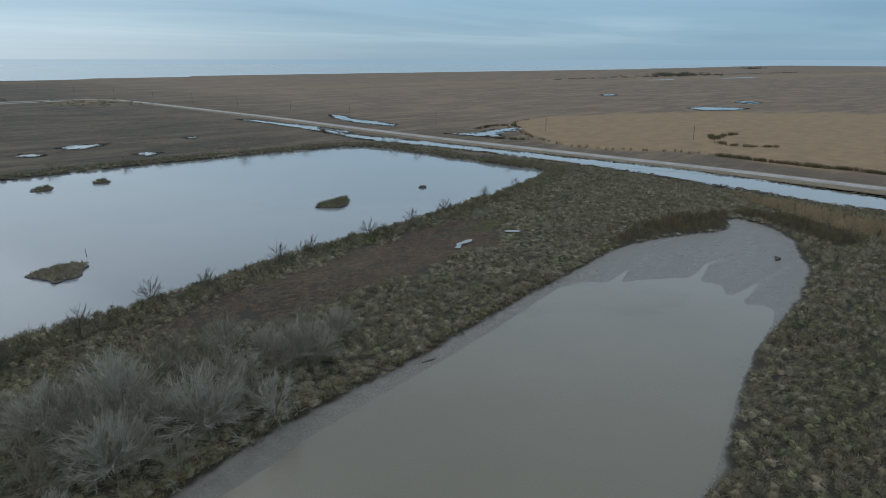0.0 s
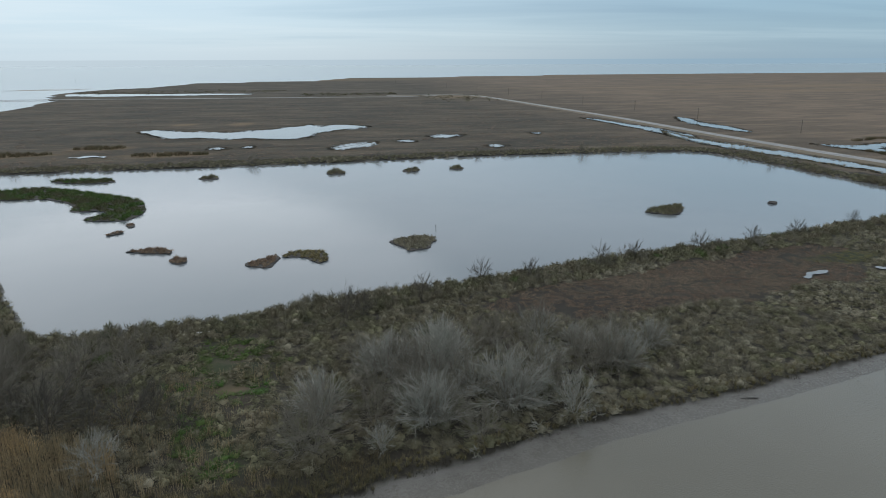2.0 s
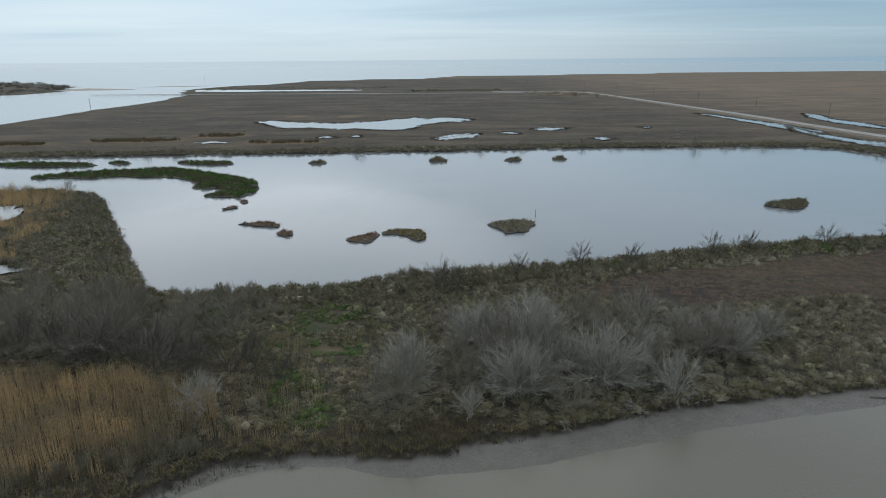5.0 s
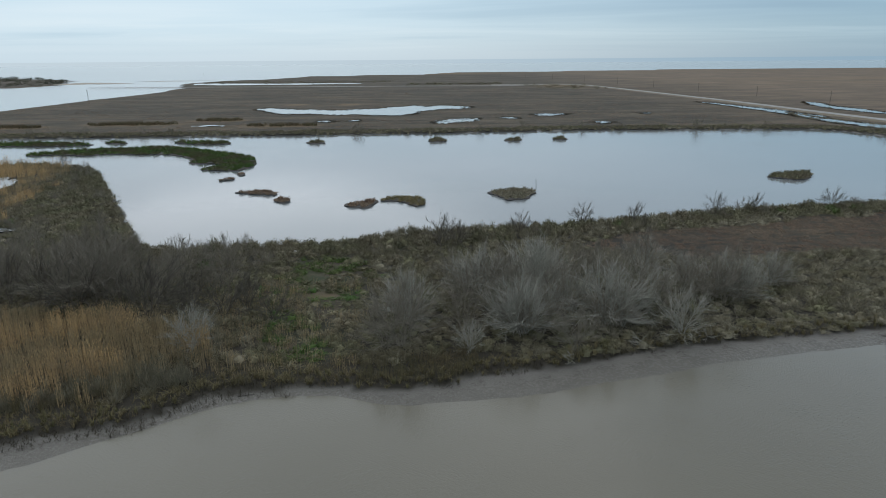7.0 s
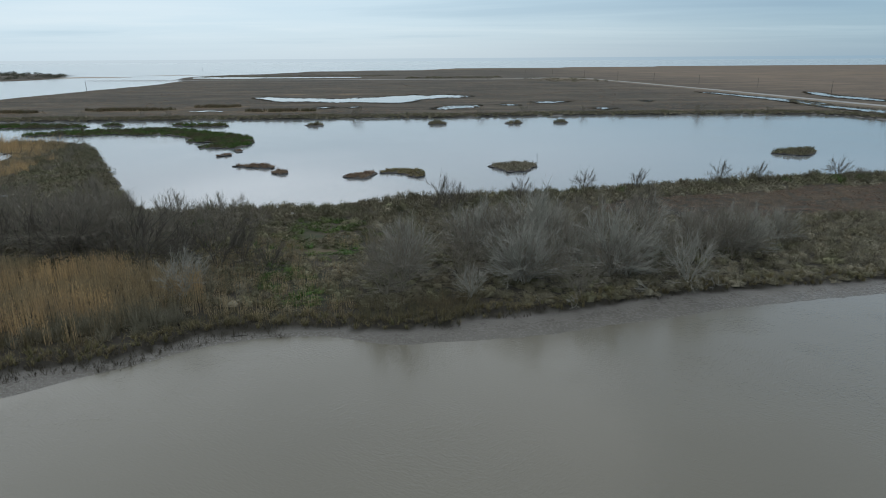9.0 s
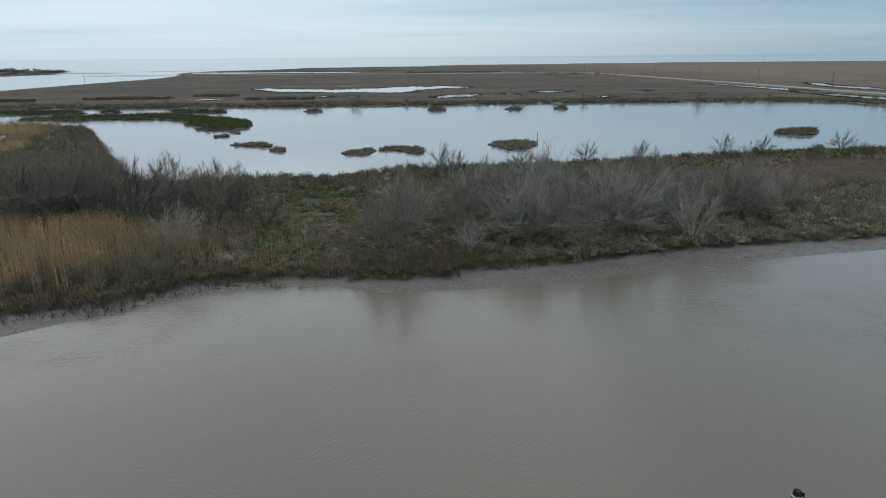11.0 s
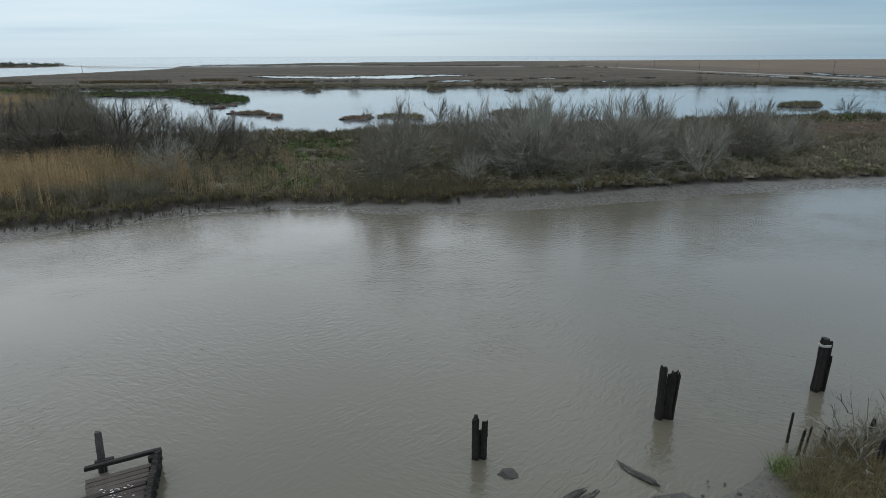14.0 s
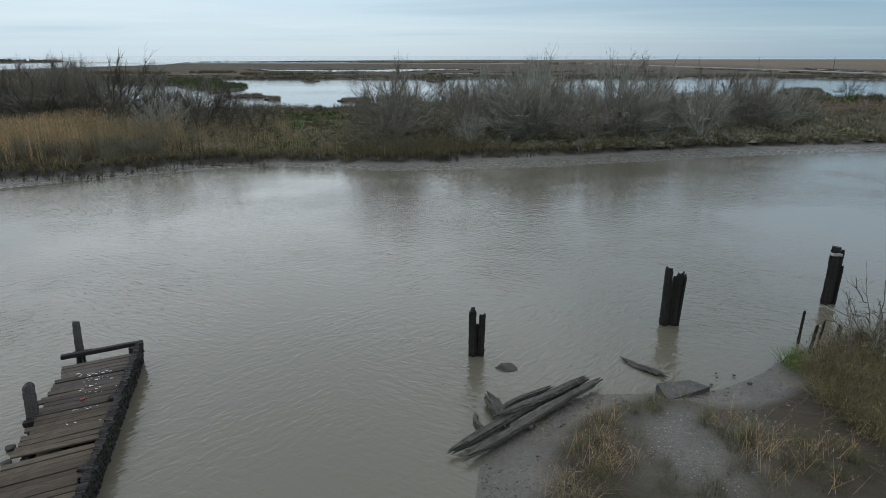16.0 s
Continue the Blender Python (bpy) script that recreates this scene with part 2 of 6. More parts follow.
M_RIVER = water_material("silty_river_water", (0.104, 0.094, 0.069), (0.116, 0.105, 0.077), 0.03, 1.35, 1.0, 0.02, 0.05, 0.060)
M_POND = water_material("pond_water", (0.122, 0.134, 0.138), (0.138, 0.146, 0.148), 0.02, 1.6, 0.14, 0.045, 0.012)
M_SEA = water_material("sea_water", (0.17, 0.19, 0.195), (0.20, 0.215, 0.215), 0.004, 0.25, 0.35, 0.15, 0.003)
M_POOL = water_material("pool_water", (0.12, 0.125, 0.12), (0.14, 0.14, 0.13), 0.05, 1.5, 0.05, 0.06)


def simple_material(name, a, b, scale, rough=0.9, metal=0.0, stretch=(1, 1, 1), bump=0.4, dist=0.02, vary=0.0):
    m = Mat(name).set(Roughness=rough, Metallic=metal, Specular_IOR_Level=0.25)
    v = m.vec(stretch)
    n1 = m.noise(scale, 5.0, 0.6, v)
    c = m.mix(m.ramp(n1, [(0.32, 0.0), (0.68, 1.0)]), a, b)
    c = m.mix(m.ramp(m.noise(scale * 0.23, 3.0), [(0.4, 0.0), (0.7, 0.5)]), c, tuple(0.6 * x for x in a))
    if vary:
        r = m.objrandom()
        c = m.mix(r, m.mix(1.0, c, (1 - vary,) * 3, "MULTIPLY"), m.mix(1.0, c, (1 + vary,) * 3, "MULTIPLY"))
    m.color(c)
    m.bump(m.noise(scale * 2.0, 5.0, 0.65, v), bump, dist)
    return m.m


M_GRAVEL = simple_material("pale_shell_gravel", (0.22, 0.21, 0.195), (0.30, 0.288, 0.27), 0.6)
M_VERGE = simple_material("dry_verge", (0.17, 0.135, 0.095), (0.115, 0.098, 0.062), 0.5)
M_OLD_TIMBER = simple_material("black_wet_timber", (0.006, 0.0055, 0.005), (0.040, 0.033, 0.026), 7.0, 0.6, 0, (6, 6, 1), 0.9, 0.03)
M_DRIFT = simple_material("weathered_drift_timber", (0.026, 0.023, 0.020), (0.150, 0.136, 0.118), 6.0, 0.85, 0, (1, 9, 9), 0.9, 0.03)
M_PLANK = simple_material("weathered_deck_plank", (0.044, 0.035, 0.030), (0.092, 0.076, 0.063), 4.0, 0.85, 0, (1, 9, 9), 0.6, 0.012, 0.35)
M_PLANK_BROWN = simple_material("brown_deck_plank", (0.048, 0.036, 0.026), (0.105, 0.082, 0.058), 4.0, 0.85, 0, (1, 9, 9), 0.7, 0.015, 0.3)
M_CONCRETE = simple_material("broken_concrete", (0.060, 0.058, 0.053), (0.115, 0.110, 0.100), 9.0)
M_POLE = simple_material("utility_pole_wood", (0.10, 0.085, 0.07), (0.14, 0.12, 0.10), 2.0)
M_WHITE = simple_material("white_droppings", (0.62, 0.61, 0.58), (0.72, 0.71, 0.68), 5.0)
M_ROCK = simple_material("dark_rock", (0.05, 0.045, 0.04), (0.09, 0.08, 0.07), 3.0)
M_ROPE = simple_material("pale_rope", (0.42, 0.40, 0.36), (0.32, 0.30, 0.27), 20.0)
M_ORANGE = simple_material("red_plastic", (0.30, 0.06, 0.045), (0.24, 0.05, 0.04), 8.0, 0.5)
M_FAR_TREES = plant_material("far_tree_crowns", [(0.060, 0.066, 0.044), (0.085, 0.090, 0.059), (0.075, 0.072, 0.052)], 0.05)


# ---- helpers for shapes ----
def vnoise(x, y, scale, seed=0):
    """Smooth value noise, 0 to 1, on arrays."""
    x, y = np.asarray(x, float) / scale, np.asarray(y, float) / scale
    xi, yi = np.floor(x), np.floor(y)
    fx, fy = x - xi, y - yi
    fx, fy = fx * fx * (3 - 2 * fx), fy * fy * (3 - 2 * fy)

    def hsh(a, b):
        s = np.sin(a * 127.1 + b * 311.7 + seed * 74.7) * 43758.5453
        return s - np.floor(s)

    return (hsh(xi, yi) * (1 - fx) + hsh(xi + 1, yi) * fx) * (1 - fy) + (hsh(xi, yi + 1) * (1 - fx) + hsh(xi + 1, yi + 1) * fx) * fy


def sdist(x, y, poly):
    """Distance to a closed outline, negative inside."""
    x, y = np.asarray(x, float), np.asarray(y, float)
    best = np.full(x.shape, 1e18)
    inside = np.zeros(x.shape, bool)
    for (ax, ay), (bx, by) in zip(poly, poly[1:] + poly[:1]):
        dx, dy = bx - ax, by - ay
        k = np.clip(((x - ax) * dx + (y - ay) * dy) / (dx * dx + dy * dy + 1e-12), 0, 1)
        best = np.minimum(best, (x - ax - k * dx) ** 2 + (y - ay - k * dy) ** 2)
        if dy:
            inside ^= ((ay > y) != (by > y)) & (x < ax + (y - ay) / dy * dx)
    d = np.sqrt(best)
    return np.where(inside, -d, d)


def rounded(poly, times=2):
    """An outline with its corners cut, so that it runs smoothly."""
    for _ in range(times):
        poly = [p for (ax, ay), (bx, by) in zip(poly, poly[1:] + poly[:1]) for p in ((0.75 * ax + 0.25 * bx, 0.75 * ay + 0.25 * by), (0.25 * ax + 0.75 * bx, 0.25 * ay + 0.75 * by))]
    return poly


def smooth01(v, a, b):
    k = np.clip((v - a) / (b - a), 0, 1)
    return k * k * (3 - 2 * k)


def mesh_from(name, verts, faces, material, smooth=False):
    """A mesh from arrays; faces all with the same number of corners."""
    verts, faces = np.asarray(verts, np.float32), np.asarray(faces, np.int32)
    me = bpy.data.meshes.new(name)
    n, k = faces.shape
    me.vertices.add(len(verts))
    me.vertices.foreach_set("co", verts.ravel())
    me.loops.add(n * k)
    me.loops.foreach_set("vertex_index", faces.ravel())
    me.polygons.add(n)
    me.polygons.foreach_set("loop_start", np.arange(0, n * k, k, dtype=np.int32))
    if smooth:
        me.polygons.foreach_set("use_smooth", np.ones(n, bool))
    me.update(calc_edges=True)
    me.materials.append(material)
    return me


def part(name, data, material, parent=None, label=""):
    """One mesh object from a bmesh or a mesh, under a thing."""
    if isinstance(data, bmesh.types.BMesh):
        me = bpy.data.meshes.new(name)
        data.to_mesh(me)
        data.free()
        me.materials.append(material)
    else:
        me = data
    ob = new(name, me)
    if parent:
        ob.parent = parent
    if label:
        ob["label"] = label
    return ob


def thing(name, m, label, category, group="", kind=""):
    ob = new(name)
    ob.matrix_basis = m
    return tagged(ob, label, category, group, kind)


def sheet(name, poly, z, material, wobble=0.0, seed=0, step=6.0, flat_label="", category="water"):
    """A flat sheet of water or ground with a slightly uneven outline."""
    pts = []
    for (ax, ay), (bx, by) in zip(poly, poly[1:] + poly[:1]):
        n = max(1, int(math.hypot(bx - ax, by - ay) / step))
        pts += [(ax + (bx - ax) * i / n, ay + (by - ay) * i / n) for i in range(n)]
    bm = bmesh.new()
    def shift(x, y, k):
        return wobble * (vnoise(x, y, 3.0 * step, seed + k) - 0.5 + 0.6 * (vnoise(x, y, 1.1 * step, seed + k + 2) - 0.5))

    vs = [bm.verts.new((x + shift(x, y, 0), y + 2.2 * shift(x, y, 5), z)) for x, y in pts]
    bm.faces.new(vs)
    bmesh.ops.triangulate(bm, faces=bm.faces[:])
    bmesh.ops.recalc_face_normals(bm, faces=bm.faces[:])
    if bm.faces and bm.faces[:][0].normal.z < 0:
        bmesh.ops.reverse_faces(bm, faces=bm.faces[:])
    ob = part(name, bm, material)
    return tagged(ob, flat_label, category, "", "structure")


# ---- plan of the shores (metres; the camera hovers over 0, 0) ----
POND = rounded([(-51, 102), (-48, 99.5), (-38, 99.5), (-28, 101), (-18, 102.5), (-9, 107), (2, 109.5), (13, 111.5), (31, 115.5), (43, 118.5), (58, 123.5), (75, 126.5),
                (94, 129.5), (121, 137), (155, 146), (180, 156), (188, 163), (184, 177), (179, 208), (175, 247), (168, 269), (145, 273), (102, 273.5), (57, 275),
                (5, 268), (-68, 264), (-139, 261), (-250, 256), (-250, 195), (-150, 190), (-112, 187), (-99, 179), (-84, 154), (-70.5, 133), (-58, 113)], 1)
BANK_N = [(-120, 22), (-60, 37), (-36.7, 44.7), (-32.9, 46.3), (-26.4, 47.7), (-24.5, 50.5), (-20.7, 52.9), (-12.7, 53.9), (-5, 52.7), (1, 53.6), (2.7, 55), (6.7, 55.8), (12.6, 57.4),
          (21.1, 60.5), (29.2, 62.4), (39.3, 63.8), (49.6, 65.3), (66.2, 69.4), (82.6, 72.9), (94.9, 75.1), (113.8, 79.2), (118.9, 79.7), (138, 77.5), (154, 70.5), (166, 77.5)]
BANK_S = [(169.3, 71.9), (161, 58.3), (148, 50.8), (133.7, 43), (115, 38.8), (99.5, 36.1), (87, 33.6), (74.8, 29.7), (64.6, 25.4), (54.6, 22.6), (30, 20), (16, 18.6), (10.9, 16.5),
          (9.4, 14.4), (7.7, 13.2), (5.7, 14.1), (4, 13.3), (3.1, 12.2), (2.6, 10.5), (1.5, 7), (-4, 4), (-10, 5.5), (-20, 5), (-60, 0), (-120, -10)]
RIVER = rounded(BANK_N + BANK_S, 1)
EDGE_N = [(-120, 19), (-60, 33), (-34.1, 40.9), (-29.4, 44.3), (-25.3, 47.0), (-20, 51), (-12.1, 52.8), (-4.2, 49.9), (0.9, 50.5), (6.2, 51.1), (11.7, 52.7), (20.6, 55.2), (30.4, 58.4),
          (48.5, 61.7), (69.9, 66.4), (92.3, 72.9), (100, 66.5), (110.4, 60.5), (115.8, 58.6), (113.3, 55.5), (114.5, 52.5), (109.7, 48.6), (116, 47.4), (108, 45.2), (110, 42)]
EDGE_S = [(108.4, 39.4), (93.9, 35.6), (77.6, 31.2), (63, 25.8), (54.2, 23.6), (30, 21), (15.2, 19.5), (12.1, 18.0), (10.6, 17.2), (9.3, 16.2), (7.9, 15.3), (6.1, 14.9), (4.5, 15.1),
          (2.6, 13.9), (1.4, 12.9), (0.8, 11.8), (1, 10), (-1, 7.5), (-6, 8), (-9, 11), (-13, 11.5), (-25, 10), (-60, 5), (-120, -5)]
WET = rounded(EDGE_N + EDGE_S, 1)
SEA = [(-275, 230), (-285, 407), (-290, 477), (-291, 544), (-284, 609), (-290, 674), (-303, 745), (-320, 780), (-350, 850), (-357, 925), (-339, 1012), (-288, 1089), (-255, 1210), (-263, 1272),
       (-151, 1315), (-37, 1362), (26, 1514), (165, 1576), (306, 1591), (798, 1754), (1500, 1752), (2463, 1710), (4087, 1991), (6000, 2300), (6000, 6000), (-6000, 6000), (-6000, 230)]
SPIT = rounded([(-531, 771), (-519, 817), (-523, 885), (-562, 989), (-654, 1127), (-812, 1285), (-1200, 1350), (-1300, 900), (-800, 720)], 1)
ROAD = [(60, 760), (131, 765), (164, 740), (176, 660), (190, 540), (203, 430), (209, 340), (217, 255), (225, 201), (232, 157), (238.5, 110), (243, 61), (248, 10), (262, -120)]
GOLD = rounded([(300, 295), (250, 222), (248, 182), (262, 165), (272, 150), (272, 130), (272, 103), (276, 80), (284, -40), (700, -40), (640, 140), (545, 210), (505, 270), (390, 318), (345, 312)], 1)


def land_height(x, y):
    """Height of the ground, and how far it is bare mud."""
    wob = (vnoise(x, y, 5.0, 1) - 0.5) * 1.6 + (vnoise(x, y, 1.7, 2) - 0.5) * 0.7
    z = 0.62 + 0.25 * (vnoise(x, y, 14.0, 3) - 0.5) + 0.16 * (vnoise(x, y, 3.1, 4) - 0.5)
    dp = sdist(x, y, POND) + wob
    z = np.minimum(z, np.where(dp > 0, 0.05 + 0.6 * smooth01(dp, 0, 1.6), np.maximum(-0.9, 0.05 + dp * 0.6)))
    ds = np.maximum(sdist(x, y, SEA), -sdist(x, y, SPIT)) + wob * 2
    z = np.minimum(z, np.where(ds > 0, 0.05 + 0.6 * smooth01(ds, 0, 5.0), np.maximum(-1.5, 0.05 + ds * 0.2)))
    dv = sdist(x, y, RIVER) + 0.5 * wob
    dw = sdist(x, y, WET) + 0.25 * wob
    ina = dv < 0
    share = np.clip(-dv, 0, None) / (np.clip(-dv, 0, None) + np.clip(dw, 0, None) + 1e-6)
    mudz = 0.34 * (1 - share) ** 1.3 + 0.03 * (vnoise(x, y, 1.3, 8) - 0.5) * (1 - share)
    rz = np.where(dw > 0, mudz, np.maximum(-0.8, dw * 0.16))
    bank = np.where(dv < 0, rz, 0.30 + 0.55 * smooth01(dv, -0.1, 0.5))
    z = np.where(dv < 1.0, np.minimum(z, bank), z)
    # the tidal gullies in the mud at the river's head
    for line in ([(153.6, 65.8), (145.9, 61.4), (137.9, 58.2), (134.3, 59.5), (129.5, 60.9), (123.8, 60.5), (118.4, 58.8), (110, 56.5)], [(169.5, 79.1), (166.8, 69.3), (162.7, 62.4), (155.8, 56.2), (148.3, 51.8), (141.1, 49.7), (132.5, 48.5), (124.1, 48.8), (115.5, 47.6), (106, 46.8)], [(136.4, 76.7), (130.4, 76.0), (121.6, 72.7), (111.7, 70.5), (99, 66.5)]):
        g = np.full(np.shape(x), 1e9)
        for (ax, ay), (bx, by) in zip(line, line[1:]):
            k = np.clip(((x - ax) * (bx - ax) + (y - ay) * (by - ay)) / ((bx - ax) ** 2 + (by - ay) ** 2), 0, 1)
            g = np.minimum(g, np.hypot(x - ax - k * (bx - ax), y - ay - k * (by - ay)))
        z = np.where(ina, z - 0.13 * np.exp(-((g + 0.15 * wob) / 0.65) ** 2) + 0.07 * np.exp(-((g - 1.9) / 0.8) ** 2), z)
    # mud stops short of the bank, so its edge shows the shade-dark soil
    mud = 1 - smooth01(dv + 0.5 * (vnoise(x, y, 0.9, 9) - 0.5), -0.55, -0.1)
    mud = np.maximum(mud, 0.8 * (1 - smooth01(np.abs(dp), 0.2, 0.8)))
    # the shell-strewn bare ground on the near point
    near = np.exp(-(((x - 5.9) / 1.2) ** 2 + ((y - 11.8) / 1.6) ** 2))
    return z, np.maximum(mud, np.clip(near * 1.6, 0, 1))


def axis(lo, hi, step, legs_down, legs_up):
    """Grid lines: even between lo and hi, then widening leg by leg, each leg given as its end and its growth."""
    def run(start, legs, sign):
        out, s = [], step
        at = start
        for end, grow in legs:
            while sign * (end - at) > 0:
                s *= 1 + grow
                at += sign * s
                out.append(at)
        return out
    return np.array(run(lo, legs_down, -1)[::-1] + list(np.arange(lo, hi, step)) + [hi] + run(hi, legs_up, 1))


def build_ground():
    gx = axis(-60, 172, 0.85, [(-200, 0.03), (-4900, 0.08)], [(260, 0.03), (4900, 0.08)])
    gy = axis(6, 84, 0.7, [(-400, 0.08)], [(300, 0.015), (4900, 0.06)])
    x, y = np.meshgrid(gx, gy)
    z, mud = land_height(x.ravel(), y.ravel())
    z = z.reshape(x.shape)
    n, m = len(gx), len(gy)
    i = np.arange(n * m).reshape(m, n)
    faces = np.stack([i[:-1, :-1], i[:-1, 1:], i[1:, 1:], i[1:, :-1]], -1).reshape(-1, 4)
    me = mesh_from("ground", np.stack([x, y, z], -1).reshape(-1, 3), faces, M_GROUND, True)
    x, y = x.ravel(), y.ravel()
    gold = 1 - smooth01(sdist(x, y, GOLD) + 14 * (vnoise(x, y, 22, 11) - 0.5), -3, 4)
    for cx, cy, rx, ry in ((-76, 301, 20, 7), (-152, 312, 26, 8), (-115, 330, 16, 8), (-215, 300, 30, 8), (-63, 440, 9, 8), (-100, 445, 8, 8), (-17.6, 84, 3.0, 2.2), (-16, 77.2, 2.4, 1.5)):
        gold = np.maximum(gold, 0.8 * np.exp(-(((x - cx) / rx) ** 2 + ((y - cy) / ry) ** 2) ** 2))
    for cx, cy, rx, ry in ((800, 900, 420, 30), (640, 760, 250, 16), (1500, 780, 500, 30), (2300, 700, 700, 60), (20, 1390, 150, 60), (130, 720, 28, 30)):
        gold = np.maximum(gold, 0.7 * np.exp(-(((x - cx) / rx) ** 2 + ((y - cy) / ry) ** 2)))
    green = np.zeros(len(x))
    for cx, cy, rx, ry in ((-17, 84, 7, 12), (-15, 66, 5, 8), (118, 112, 16, 5), (-200, 780, 110, 14), (-20, 98, 14, 4)):
        green = np.maximum(green, np.exp(-(((x - cx) / rx) ** 2 + ((y - cy) / ry) ** 2)))
    green *= np.clip(0.2 + 1.3 * vnoise(x, y, 3.0, 12), 0, 1)
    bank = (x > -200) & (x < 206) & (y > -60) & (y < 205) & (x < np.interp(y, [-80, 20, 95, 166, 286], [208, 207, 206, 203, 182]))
    # weight of the shade-darkened ground: the scrub bank and the pond's fringe
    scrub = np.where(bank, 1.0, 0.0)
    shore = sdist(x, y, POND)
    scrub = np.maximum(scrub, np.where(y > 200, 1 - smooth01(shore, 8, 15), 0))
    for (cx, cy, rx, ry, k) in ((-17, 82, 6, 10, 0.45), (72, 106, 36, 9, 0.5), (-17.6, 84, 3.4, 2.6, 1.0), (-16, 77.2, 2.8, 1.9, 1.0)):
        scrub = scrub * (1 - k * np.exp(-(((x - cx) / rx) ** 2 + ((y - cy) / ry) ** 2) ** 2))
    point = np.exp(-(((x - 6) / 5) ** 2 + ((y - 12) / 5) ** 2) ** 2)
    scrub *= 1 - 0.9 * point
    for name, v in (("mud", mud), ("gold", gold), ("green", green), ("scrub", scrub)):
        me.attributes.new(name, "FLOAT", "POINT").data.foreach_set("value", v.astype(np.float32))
    return tagged(new("ground", me), "brown tidal marsh ground with grey mud along the banks", "ground", "", "structure")


build_ground()

# ---- water ----
sheet("river_water", [(-125, -15), (55, 4), (125, 32), (175, 60), (175, 84), (110, 86), (40, 70), (0, 60), (-40, 54), (-125, 30)], 0.0, M_RIVER, flat_label="grey-brown silty tidal river water with light ripples")
sheet("pond_water", [(-256, 185), (-110, 178), (-62, 105), (-50, 94), (0, 100), (100, 124), (195, 158), (190, 200), (182, 276), (60, 282), (-256, 264)], 0.02, M_POND, flat_label="still grey pond water reflecting the cloudy sky")
sheet("sea_water", [(-4950, 100), (-262, 100), (-262, 700), (-200, 1150), (60, 1400), (1500, 1690), (2500, 1640), (4950, 2000), (4950, 4950), (-4950, 4950)], -0.03, M_SEA, step=60, flat_label="pale grey bay water reaching the horizon")

# pools and ditches out on the marsh: each a thing of the setting
POOLS = [
    [(-117, 399), (-113, 416), (-89, 398), (-63, 391), (-44, 401), (-23, 421), (-18, 431), (-10, 414), (-4, 426), (7, 427), (21, 407), (7, 395), (-12, 377), (-15, 357), (-25, 348), (-58, 357), (-79, 364), (-91, 362)],
    [(-5, 308), (3, 325), (21, 329), (17, 314), (5, 304), (-3, 304)], [(29, 332), (36, 338), (42, 327), (35, 325)], [(50, 350), (59, 356), (73, 352), (63, 342), (53, 339)],
    [(73, 304), (79, 309), (83, 303), (77, 295)], [(111, 354), (116, 357), (118, 352), (112, 346)], [(-63, 318), (-58, 324), (-53, 317), (-58, 312)], [(-47, 322), (-42, 326), (-41, 318), (-46, 316)],
    [(176, 442), (184, 430), (190, 393), (196, 364), (197, 340), (197, 321), (188, 310), (183, 328), (184, 354), (182, 377), (179, 418)],
    [(246, 433), (252, 421), (243, 392), (245, 364), (242, 338), (236, 332), (232, 343), (230, 371), (233, 400)],
    [(193, 352), (190, 312), (206, 241), (212, 206), (218, 177), (223, 150), (226.5, 129.5), (227.5, 108), (227.5, 88), (227, 58), (232, 10), (243, -80), (215, -80), (208, 20), (206.5, 51), (205, 76), (207.5, 95), (206.3, 115), (208, 140), (205, 166), (202, 196), (196, 229), (182, 286), (184, 330)],
    [(234, 281), (248, 268), (270, 276), (297, 280), (282, 268), (260, 262), (246, 243), (241, 256)],
    [(529, 296), (556, 292), (568, 258), (538, 257), (515, 275)], [(637, 305), (670, 312), (660, 288), (625, 283)], [(649, 478), (673, 476), (657, 457), (633, 460)],
    [(-342, 888), (-252, 862), (-105, 846), (-101, 818), (-202, 818), (-309, 810)],
    [(88.5, 102.5), (92, 102.6), (95.1, 103.6), (97, 104.6), (95.6, 105.2), (93.0, 104.2), (90, 103.6)], [(107.4, 106.0), (108.4, 103.6), (111.9, 102.2), (110.9, 104.4)],
    [(-121, 165), (-114, 165), (-107, 153), (-109, 147), (-122, 150)], [(-88, 113), (-78.3, 112.4), (-78.6, 109.4), (-86, 108)],
    [(1180, 760), (1290, 770), (1270, 740), (1190, 735)], [(1420, 740), (1600, 730), (1560, 700), (1430, 715)], [(-120, 298), (-110, 303), (-100, 300), (-108, 296)],
]
for k, poly in enumerate(POOLS):
    size = max(p[0] for p in poly) - min(p[0] for p in poly)
    label = "straight dark drainage canal beside the road" if k in (8, 10) else "shallow marsh pool with a ragged dark edge"
    sheet("marsh_pool", rounded(poly, 1), (0.80 if poly[0][1] > 130 else 0.78) + 0.006 * k, M_POOL, min(4.5, 0.12 * size), k, max(0.7, size / 48), label, "pool")


